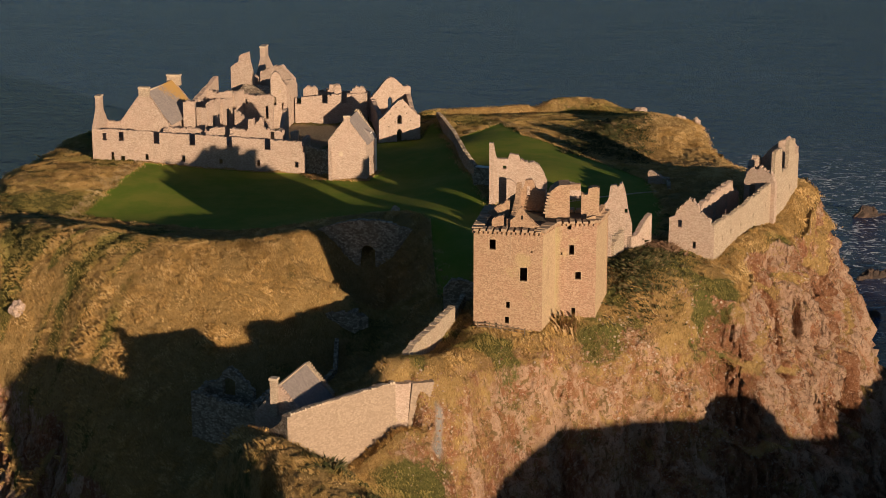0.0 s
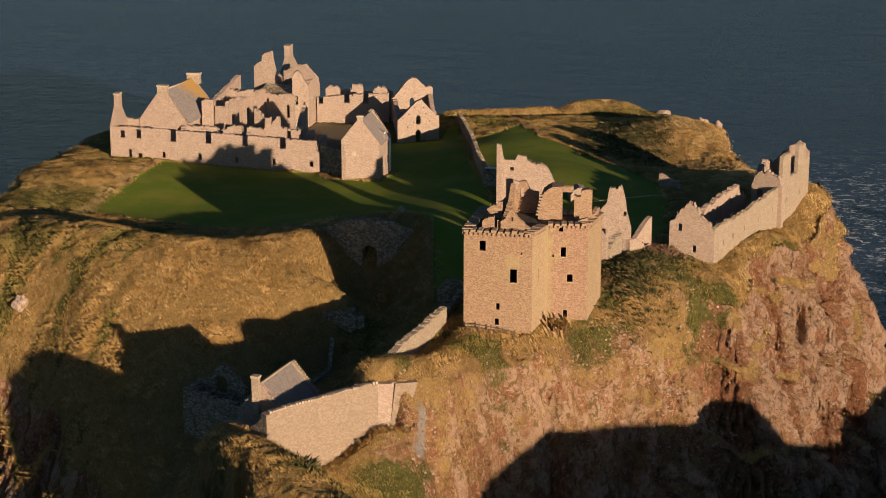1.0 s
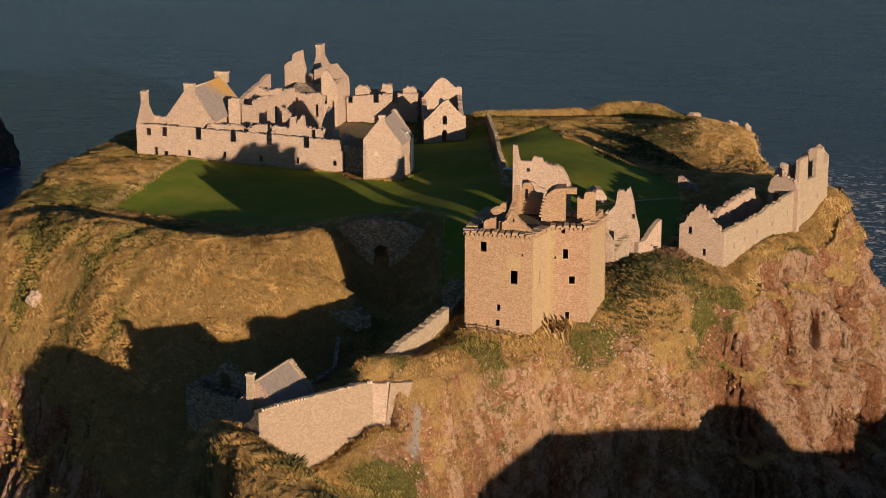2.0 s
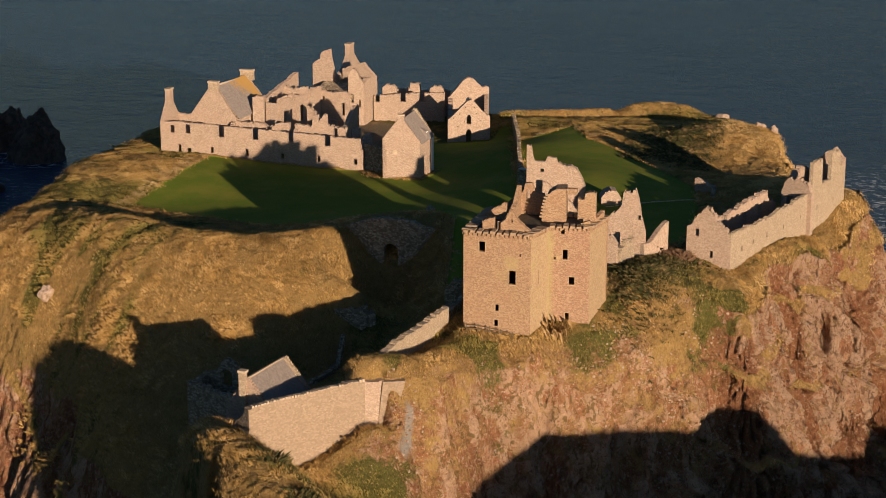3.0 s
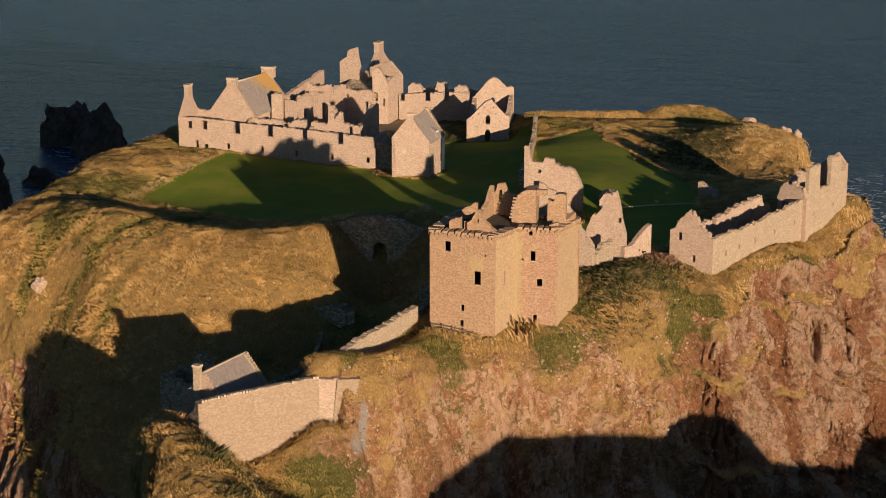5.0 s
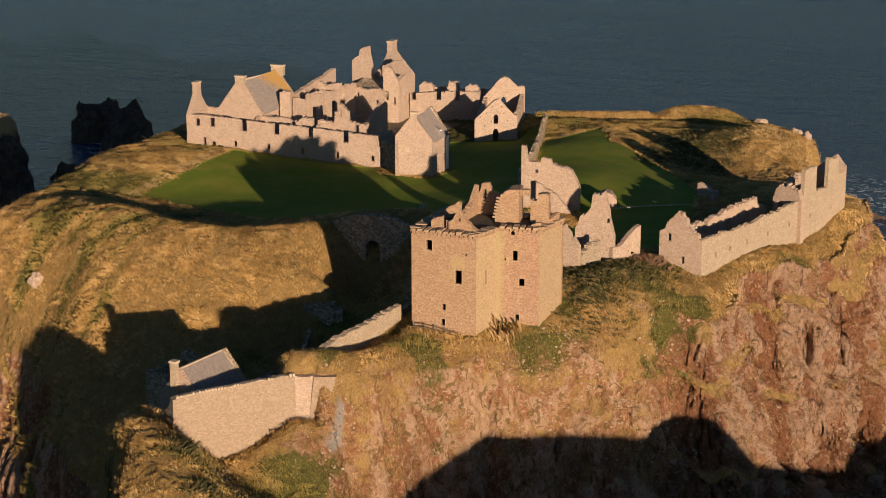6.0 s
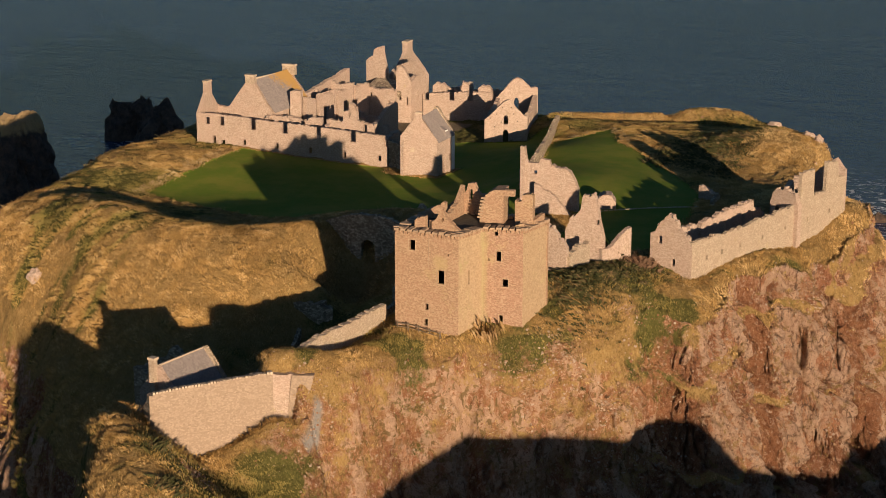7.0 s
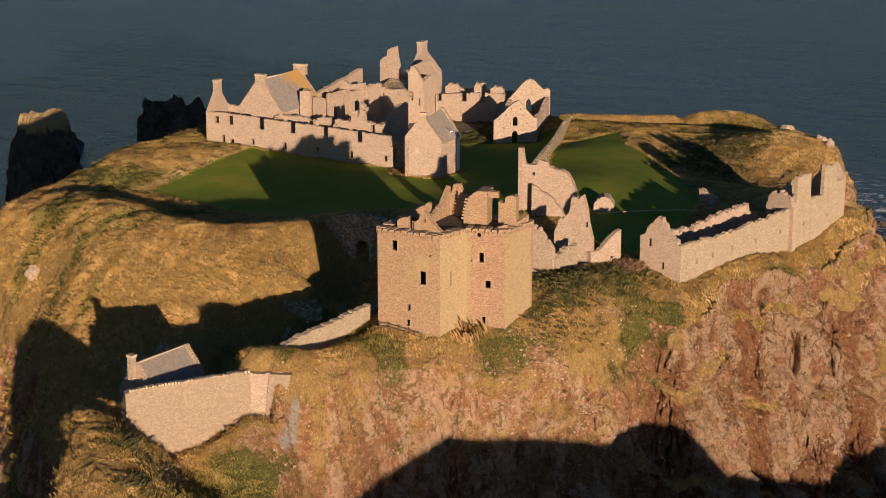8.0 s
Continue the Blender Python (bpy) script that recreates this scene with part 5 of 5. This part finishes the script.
    part("cross_wall", masonry((-49.0, 97.4), (-51.4, 113.0), 0.8, [(0, 53.8), (4, 54.6), (9, 55.6), (13, 56.2), (15.8, 55.4)], [(5.0, 6.6, 49.0, 53.0, 0)], None, 0.3, 0.4), STONE_PINK, t)
    part("cross_wall", masonry((-62.4, 113.0), (-56.0, 112.6), 0.8, [(0, 54.8), (2.0, 53.2), (4.0, 52.0), (6.4, 52.2)], [(2.6, 3.8, 48.5, 51.6, 0)], None, 0.35, 0.4), STONE_PINK, t)
    return t


build_north_range()


def build_east_range():
    t = thing("east_range", "roofless courtyard range with a battlement-like row of broken window heads", "ruin", (-46, 132, 48))
    gaps = [(0.3, 1.3, 52.4, None, 0), (5.6, 6.8, 52.6, None, 0), (9.6, 10.8, 52.6, None, 0)]
    part("wall", masonry((-54.3, 131.8), (-39.4, 133.4), 0.9, [(0, 53.7), (3, 54.1), (6, 54.3), (9, 54.5), (14.9, 54.8)], gaps, None, 0.2, 0.4), STONE_PINK, t)
    for x, w, z in ((-52.9, 3.0, 55.7), (-46.3, 1.4, 56.3), (-42.6, 2.8, 56.0)):
        part("stump", masonry((x, 133.6), (x + w, 133.9), 1.0, [(0, z - 0.5), (0.3 * w, z + 0.1), (0.8 * w, z), (w, z - 0.6)], (), 50.0, 0.25, 0.35), STONE_PINK, t)
    part("wall", masonry((-54.0, 138.6), (-40.0, 140.4), 0.9, [(0, 54.2), (4, 54.0), (5.4, 54.2), (5.6, 55.4), (7.6, 55.5), (7.8, 53.8), (14.1, 54.0)], (), None, 0.3, 0.4), STONE_PINK, t)
    return t


build_east_range()


def build_chapel():
    t = thing("chapel", "roofless stone chapel with pointed window and doorway in its gable", "chapel", (-32, 126, 48))
    p, q = (-33.7, 115.3), (-26.0, 118.9)
    length = (Vector(q) - Vector(p)).length
    part("gable_wall", masonry(p, q, 0.9, [(0, 52.9), (0.5, 53.3), (3.9, 56.6), (4.9, 56.9), (6.6, 54.9), (8.0, 53.6), (length, 53.4)],
                               [(3.65, 4.75, 47.5, 50.9, 0.8), (3.8, 4.7, 51.9, 53.8, 0.7)], None, 0.1, 0.35), STONE_PINK, t)
    d = (Vector(q) - Vector(p)).normalized()
    n = Vector((d.y, -d.x))
    # dark flush blocks paint the shade of putlog holes; the wall stays solid
    for s, z in ((1.0, 53.1), (1.9, 51.4), (2.2, 53.9), (3.2, 52.3), (5.6, 53.9), (6.4, 52.4), (3.4, 55.2), (5.2, 55.2)):
        m = Vector(p) + d * s + n * 0.012
        part("putlog_hole", block(m, m + d * 0.22, 0.1, z, z + 0.22), FLOOR_AND_SHADE, t)
    part("wall", masonry((-38.6, 133.6), (-33.7, 115.6), 0.9, [(0, 53.6), (6, 53.2), (12, 53.4), (18.6, 52.8)], [(7, 8, 50, 52.2, 0)], None, 0.2, 0.45), STONE_PINK, t)
    part("wall", masonry((-26.3, 119.2), (-31.0, 137.6), 0.9, [(0, 53.2), (6, 53.0), (9, 52.6), (14, 53.4), (18.9, 54.2)], [(5, 6.2, 49.5, 52.0, 0), (11, 12, 49.8, 52.2, 0)], None, 0.1, 0.45), STONE_PINK, t)
    part("gable_wall", masonry((-38.9, 134.2), (-31.0, 138.0), 0.9, [(0, 53.6), (0.6, 54.0), (3.6, 57.5), (4.6, 57.8), (5.4, 57.4), (7.4, 55.6), (8.2, 55.9), (8.76, 55.6)],
                               [(3.8, 4.8, 50.2, 53.6, 0.8)], None, 0.14, 0.35), STONE_PINK, t)
    return t


build_chapel()


def build_house():
    t = thing("priests_house", "small gabled stone house with grey slate roof and crow-stepped gable", "house", (-34, 87, 48))
    a, b, c, e = (-37.4, 83.4), (-30.7, 84.9), (-30.0, 91.6), (-36.8, 91.4)
    w = (Vector(b) - Vector(a)).length
    part("gable_wall", masonry(a, b, 0.7, [(0, 55.5), (w / 2 - 0.5, 59.2), (w / 2 + 0.3, 59.2), (w, 54.9)], (), None, 0.04, 0.22, True), STONE_PINK, t)
    part("wall", masonry(b, c, 0.7, [(0, 54.7), (6.8, 54.9)], [(2.0, 3.2, 47.5, 51.8, 0), (4.6, 5.2, 50.2, 51.6, 0)], None, 0.0, 1.0), STONE_PINK, t)
    part("gable_wall", masonry(c, e, 0.7, [(0, 55.1), (3.2, 59.9), (3.7, 59.9), (6.8, 55.1)], (), None, 0.04, 0.22, True), STONE_PALE, t)
    part("wall", masonry(e, a, 0.7, [(0, 54.9), (8.0, 54.9)], (), None, 0.0, 1.0), STONE_PINK, t)
    r0, r1 = (-34.1, 84.7, 59.0), (-33.4, 91.0, 59.6)
    slope = part("roof_slope", sheet((-30.4, 85.1, 54.6), (-29.75, 91.0, 55.0), r1, r0, 0.2), SLATE_GREY, t)
    part("roof_slope", sheet(r0, r1, (-37.1, 91.0, 54.8), (-37.7, 84.2, 54.8), 0.2), SLATE_GREY, t)
    chimney("chimney", (-34.6, 84.1), (-33.5, 84.35), 0.7, 58.6, 60.0, STONE_PINK, t)
    part("roof_window", hexa([(-31.2, 88.0, 55.4), (-30.1, 88.0, 55.0), (-30.0, 89.2, 55.0), (-31.1, 89.2, 55.4)],
                             [(-31.9, 88.1, 57.0), (-30.5, 88.1, 56.2), (-30.4, 89.1, 56.2), (-31.8, 89.1, 57.0)]), SLATE_GREY, slope, "small slated dormer")
    part("dormer_frame", block((-30.42, 88.1), (-30.34, 89.1), 0.1, 55.2, 56.2), WHITE_PAINT, slope, "white-painted dormer frame")
    part("downpipe", block((-29.9, 90.2), (-29.8, 91.0), 0.2, 48.5, 55.0), WHITE_PAINT, t, "white-painted corner margin")
    m = Vector(a) + (Vector(b) - Vector(a)) * 0.28 + Vector((0, -0.06))
    part("plaque", block(m, m + Vector((0.7, 0.15)), 0.1, 52.6, 53.4), DRESSED, t, "pale stone plaque")
    return t


build_house()


# ---- rocks in the sea ----
def sea_rock(name, label, x, y, rx, ry, top, seed, flat=0.5, turn=0.0, jag=0.3):
    """A rock rising from the sea; flat: how much of it is a level top."""
    nu, nv = 96, 46
    verts = []
    for i in range(nu):
        a = 2 * math.pi * i / nu
        ring = 1 + 0.3 * noise.noise((math.cos(a) * 1.4, math.sin(a) * 1.4, seed)) + 0.14 * noise.noise((math.cos(a) * 5, math.sin(a) * 5, seed))
        for j in range(nv):
            r = j / (nv - 1)
            edge = min(1.0, max(0.0, (1 - r) / (1 - flat)))
            q = Vector((rx * r * ring * math.cos(a), ry * r * ring * math.sin(a)))
            q.rotate(Matrix.Rotation(radians(turn), 2))
            crag = noise.fractal((q.x * 0.16 + seed, q.y * 0.16, seed * 0.3), 0.7, 2.1, 7)
            z = -3 + (top + 3) * edge ** 0.6 * (1 + jag * crag)
            wob = 1.8 * edge * (1 - edge) * 4
            verts.append((x + q.x + wob * noise.noise((q.x * 0.4, q.y * 0.4, z * 0.3)), y + q.y + wob * noise.noise((q.y * 0.4, z * 0.3, q.x * 0.4)), z))
    faces = [(i * nv + j, ((i + 1) % nu) * nv + j, ((i + 1) % nu) * nv + j + 1, i * nv + j + 1) for i in range(nu) for j in range(nv - 1)]
    me = make_mesh(name, verts, faces, SEA_ROCK, False)
    tagged(new(name, me), label, "rock")


sea_rock("rock_pillar", "tall dark sea stack with a grassy top coloured as sunlit", -192.5, 180, 11.0, 11, 28.8, 3.1, 0.5, 0, 0.05)
sea_rock("islet", "jagged black islet standing in the sea", -225, 286, 9.5, 8, 11.0, 7.7, 0.66, 20, 0.2)
sea_rock("islet", "sloping black rock beside the jagged islet", -208, 275, 9, 8, 12.5, 11.9, 0.4, 0, 0.2)
sea_rock("islet", "low black rock awash below the sea stack", -203, 233, 7, 5, 4.5, 9.9, 0.4, 0, 0.3)
sea_rock("islet", "small black rocks awash beyond the sea stack", -246, 262, 8, 3, 2.5, 13.9, 0.4, 0, 0.4)
sea_rock("reef", "dark reef awash in surf below the cliff", 72, 203, 9, 3, 1.3, 15.2, 0.3, 40, 0.7)
sea_rock("reef", "dark reef awash in surf off the point", 74, 262, 8, 2.5, 0.9, 18.4, 0.3, 20, 0.7)
sea_rock("reef", "dark wet rock in the surf by the cliff foot", 68, 168, 8, 3.5, 1.6, 21.4, 0.3, 70, 0.7)
sea_rock("reef", "dark low reef awash behind the point", 14, 272, 16, 3.5, 1.1, 25.1, 0.3, 10, 0.7)


# ---- growth ----
def boulder(label, x, y, size, lift, material, seed):
    bm = bmesh.new()
    bmesh.ops.create_icosphere(bm, subdivisions=4, radius=1.0)
    for v in bm.verts:
        p = v.co + Vector((seed, 0, 0))
        v.co *= 1 + 0.45 * noise.noise(p * 1.3) + 0.35 * abs(noise.noise(p * 2.6)) + 0.12 * noise.noise(p * 7)
        v.co = Vector((v.co.x * size[0], v.co.y * size[1], v.co.z * size[2]))
    me = bpy.data.meshes.new("boulder")
    bm.to_mesh(me)
    bm.free()
    me.materials.append(material)
    ob = new("boulder", me)
    ob.location = (x, y, soft_height(x, y) + lift)
    tagged(ob, label, "boulder")


boulder("pale lichen-spotted boulder bedded in the grassy slope", -73.2, 18.9, (1.2, 0.9, 1.2), 0.1, STONE_PINK, 3)
boulder("small tawny boulder standing at the edge of the lawn", -20.2, 54.6, (0.6, 0.5, 1.0), 0.5, STONE_PALE, 8)
boulder("hump of pale rock at the far brink of the grass", 16.6, 148.8, (1.5, 0.9, 1.2), -0.3, STONE_PINK, 5)
boulder("block of pale rock on the brink beyond the lawn", 24.6, 142.6, (1.6, 1.0, 1.5), -0.3, STONE_PINK, 11)
boulder("low pale rock below the grassy hill on the brink", 28.0, 136.0, (1.1, 1.6, 1.4), -0.5, STONE_PINK, 17)

NO_GRASS = [[(-85, 88.5), (-37, 89), (-30, 83), (-28, 92), (-26, 118), (-30, 139), (-53, 155), (-67, 155), (-72, 128), (-72, 109), (-82, 98)],
            [(-0.3, -0.3), (9.7, -0.4), (11.1, 5.0), (16.6, 5.9), (18, 13.4), (0, 13.4)],
            [(25.5, 34.4), (32.8, 32.6), (46.8, 73), (40, 75)],
            [(-25, -28), (-19, -34.2), (-6.8, -22.6), (-15, -16)],
            [(-24.2, 36), (-19.8, 36), (-19.8, 10), (-23, 10)],
            [(-40, -7), (-28, -10), (-26, 0), (-38, 2)], PATH_PATCH]


def scatter(count, seed, weight, area=(-108, 60, -58, 162)):
    """Places on the ground, denser where weight is high: x, y, z and the slope there."""
    rng = np.random.default_rng(seed)
    x, y = rng.uniform(area[0], area[1], count * 6), rng.uniform(area[2], area[3], count * 6)
    i, j = ((x - FIELD_X[0]) / 0.42).astype(int), ((y - FIELD_Y[0]) / 0.42).astype(int)
    gx = (FIELD[i + 1, j] - FIELD[i, j]) / 0.42
    gy = (FIELD[i, j + 1] - FIELD[i, j]) / 0.42
    slope = np.hypot(gx, gy)
    w = weight(x, y, FIELD[i, j], FIELD_D[i, j], slope)
    for line in NO_GRASS:
        w = w * (beyond_brink(x, y, line) > 0)
    keep = np.flatnonzero(rng.uniform(0, 1, len(x)) < w)[:count]
    a, b = (x[keep] - FIELD_X[i[keep]]) / 0.42, (y[keep] - FIELD_Y[j[keep]]) / 0.42
    i, j = i[keep], j[keep]
    z = (FIELD[i, j] * (1 - a) + FIELD[i + 1, j] * a) * (1 - b) + (FIELD[i, j + 1] * (1 - a) + FIELD[i + 1, j + 1] * a) * b
    return x[keep], y[keep], z, gx[keep], gy[keep], rng


def blades(name, label, category, places, per, low, high, width, lean, material, spread=0.12):
    """Many narrow bent blades, grown in tufts."""
    x, y, z, gx, gy, rng = places
    x, y, z, gx, gy = (np.repeat(v, per) for v in (x, y, z, gx, gy))
    n = len(x)
    x, y = x + rng.normal(0, spread, n), y + rng.normal(0, spread, n)
    tall = rng.uniform(low, high, n) * (0.75 + 0.55 * smooth(value_noise(x / 1.3, y / 0.9, 0.0, 93), -0.5, 0.7))
    turn = rng.uniform(0, 2 * np.pi, n)
    slope = np.hypot(gx, gy) + 1e-6
    fall = np.minimum(slope, 1.2)
    lx = -gx / slope * fall * 0.5 - 0.5 + 0.8 * value_noise(x / 3.2, y / 3.2, 0.0, 96) + rng.normal(0, lean, n)
    ly = -gy / slope * fall * 0.5 + 0.1 + 0.8 * value_noise(x / 3.2, y / 3.2, 5.0, 97) + rng.normal(0, lean, n)
    wx, wy = np.cos(turn) * width * 0.5, np.sin(turn) * width * 0.5
    base = z - 0.12
    v = np.stack([np.stack([x - wx, y - wy, base], 1), np.stack([x + wx, y + wy, base], 1),
                  np.stack([x + lx * tall * 0.35 + wx * 0.7, y + ly * tall * 0.35 + wy * 0.7, z + tall * 0.62], 1),
                  np.stack([x + lx * tall, y + ly * tall, z + tall * rng.uniform(0.75, 1.0, n)], 1)], 1).reshape(-1, 3)
    k = np.arange(n)[:, None] * 4
    faces = k + np.array([[0, 1, 2, 3]])
    me = make_mesh(name, v, faces, material, False)
    up = np.stack([-gx, -gy, np.ones(n)], 1) / np.sqrt(1 + gx * gx + gy * gy)[:, None]
    me.attributes.new("sward", "FLOAT_VECTOR", "POINT").data.foreach_set("vector", np.repeat(up, 4, 0).astype(np.float32).ravel())
    me.attributes.new("green", "FLOAT", "POINT").data.foreach_set("value", np.repeat(green_field(x, y), 4).astype(np.float32))
    return tagged(new(name, me), label, category, kind="stuff")


def rough_turf(x, y, z, d, slope):
    mown = np.maximum(smooth(-beyond_brink(x, y, LAWN_WEST), -0.3, 0.5), smooth(-beyond_brink(x, y, LAWN_EAST), -0.3, 0.5))
    w = (1 - mown) * (1 - 0.4 * smooth(slope, 0.8, 1.5) * smooth(x, -22, -8)) * (1 - 0.93 * smooth(slope, 1.6, 2.6) * np.maximum(smooth(x, 28, 33), smooth(-x, 12, 20))) * (1 - 0.85 * smooth(d - 8 * (1 - smooth(x, 28, 33)), 4.0, 10.0)) * (z > 16) * (1 - along(x, y, RIM_DITCH, 1.3))
    thin = smooth(fbm(x / 6, y / 6, z / 6, 3, 95) + (44.5 - z) / 9, -0.3, 0.5) * smooth(slope, 0.6, 1.0) * smooth(x, -22, -8)
    return w * (1 - 0.85 * thin) * (0.45 + 0.55 * smooth(value_noise(x / 2.2, y / 2.2, 0.0, 91), -0.4, 0.6))


blades("grass", "tussocky dry golden grass over the headland", "grass", scatter(80000, 11, rough_turf), 8, 0.12, 0.38, 0.042, 0.28, DRY_BLADES, 0.4)


def steep_turf(x, y, z, d, slope):
    """Short brown grass that clings to the earthy slope under the tower and to ledges of the cliff."""
    w = smooth(slope, 0.5, 1.0) * smooth(x, -12, -4) * (1 - smooth(y, 62, 76)) * (z > 14) * (1 - 0.5 * smooth(slope, 1.8, 2.6))
    return w * (0.12 + 0.88 * smooth(fbm(x / 3, y / 3, z / 3, 3, 99), -0.25, 0.35)) * (1 - 0.75 * smooth(x, 31, 38))


SLOPE_BLADES = tuft_material("brown_slope_grass", (0.25, 0.15, 0.07), (0.37, 0.23, 0.115), (0.47, 0.32, 0.175), (0.17, 0.15, 0.05))
blades("slope_grass", "short brown grass clinging to the red earth slope", "grass", scatter(22000, 29, steep_turf, (-12, 58, -40, 76)), 6, 0.06, 0.24, 0.045, 0.3, SLOPE_BLADES, 0.35)


def verge(x, y, z, d, slope):
    return along(x, y, [(-76.6, 55), (-74.6, 88)], 1.0) + 0.35 * along(x, y, [(-19.3, 112.5), (-15.5, 118), (-10.5, 127), (-4, 114)], 0.7) + 0.6 * along(x, y, [(31.8, 32.0), (33.6, 29.0), (35.4, 25.5)], 0.6)


blades("dry_verge", "strips of pale straw-coloured grass beside lawns and paths", "grass", scatter(6000, 12, verge, (-82, 40, 20, 130)), 8, 0.2, 0.5, 0.06, 0.4, STRAW_BLADES, 0.3)


def scrub_bank(x, y, z, d, slope):
    bank = np.exp(-(((x - 21.6) / 4.2) ** 2 + ((y - 20.5) / 8.5) ** 2)) + 0.9 * np.exp(-(((x - 25.5) / 2.2) ** 2 + ((y - 31.5) / 2.5) ** 2))
    far = 0.35 * smooth(y, 96, 104) * (1 - smooth(y, 126, 132)) * smooth(x, 2, 10) * (1 - smooth(x, 16, 22))
    return np.clip(bank, 0, 1) + far


blades("scrub", "dark low scrub and brambles beside the tower", "scrub", scatter(8000, 13, scrub_bank, (-2, 34, 6, 134)), 9, 0.2, 0.6, 0.10, 0.7, SCRUB_LEAVES, 0.3)


def knoll_bushes(x, y, z, d, slope):
    return sum(np.exp(-((x - u) ** 2 + (y - v) ** 2) / r ** 2) for u, v, r in ((-4.5, -53.0, 1.5), (-10.5, -46.0, 1.2), (-18.5, -36.8, 1.4), (-7.5, -46.5, 1.0)))


blades("bushes", "dark green low bushes on the grassy knoll", "bushes", scatter(900, 19, knoll_bushes, (-24, 0, -58, -33)), 9, 0.3, 0.8, 0.12, 0.6, SCRUB_LEAVES, 0.3)


def store_ivy(x, y, z, d, slope):
    return np.exp(-(((x - 20.5) / 1.3) ** 2 + ((y - 33.6) / 1.6) ** 2))


blades("ivy_bush", "dark ivy bush growing inside the roofless store", "bush", scatter(260, 20, store_ivy, (15, 26, 29, 39)), 9, 0.8, 2.2, 0.14, 0.5, SCRUB_LEAVES, 0.35)


def reed_corner(x, y, z, d, slope):
    return np.exp(-(((x - 12.2) / 1.5) ** 2 + ((y - 3.0) / 1.2) ** 2))


blades("reeds", "tall pale dry reeds in the angle of the tower", "reeds", scatter(34, 17, reed_corner, (9, 16, 0, 6)), 3, 0.5, 2.0, 0.02, 0.12, REED_BLADES, 0.5)


def bramble_bank(x, y, z, d, slope):
    return np.exp(-(((x - 25.2) / 1.5) ** 2 + ((y - 32.6) / 1.5) ** 2))


BRAMBLE = tuft_material("bramble_stems", (0.15, 0.09, 0.055), (0.25, 0.155, 0.095), (0.33, 0.21, 0.13))
blades("brambles", "bare reddish brambles against the ruined gable", "brambles", scatter(600, 23, bramble_bank, (19, 34, 26, 37)), 9, 0.3, 1.1, 0.03, 0.5, BRAMBLE, 0.35)


# ---- loose rock on the slopes ----
def stones(name, label, count, weight, low, high, seed, flat=0.8):
    """Angular blocks bedded in the bare slopes."""
    rng = np.random.default_rng(seed)
    x, y, z, bare, earth, slope, d = SITES
    w = weight(x, y, z, bare, earth, slope, d)
    w = w * (beyond_brink(x, y, NO_GRASS[3]) > 0.5)
    pick = rng.choice(len(x), count, p=w / w.sum())
    n = count
    size = low + (high - low) * rng.uniform(0, 1, n) ** 2.5
    cube = np.array([(a, b, c) for a in (-0.5, 0.5) for b in (-0.5, 0.5) for c in (-0.5, 0.5)])
    v = cube[None] * rng.uniform(0.55, 1.2, (n, 1, 3)) + rng.uniform(-0.16, 0.16, (n, 8, 3))
    v = v * size[:, None, None] * np.array([1, 1, flat])
    a, b = rng.uniform(0, 2 * np.pi, n), rng.normal(0, 0.35, n)
    ca, sa, cb, sb = (f(k)[:, None] for k in (a, b) for f in (np.cos, np.sin))
    vx, vy, vz = v[..., 0], v[..., 1] * cb - v[..., 2] * sb, v[..., 1] * sb + v[..., 2] * cb
    v = np.stack([x[pick][:, None] + vx * ca - vy * sa, y[pick][:, None] + vx * sa + vy * ca, z[pick][:, None] + vz], -1)
    quads = np.array([(0, 1, 3, 2), (4, 6, 7, 5), (0, 4, 5, 1), (2, 3, 7, 6), (0, 2, 6, 4), (1, 5, 7, 3)])
    me = make_mesh(name, v.reshape(-1, 3), (np.arange(n)[:, None, None] * 8 + quads[None]).reshape(-1, 4), CRAG, False)
    tagged(new(name, me), label, "rocks", kind="stuff")


def on_scree(x, y, z, bare, earth, slope, d):
    return (0.1 + smooth(fbm(x / 5, y / 5, z / 5, 4, 101), 0.0, 0.5)) * np.maximum(bare, earth) * smooth(x, -14, -6) * (z > 20) * (1 - 0.4 * smooth(x, 30, 40))


stones("scree", "small pale broken stones strewn over the red slope", 20000, on_scree, 0.07, 0.34, 31)
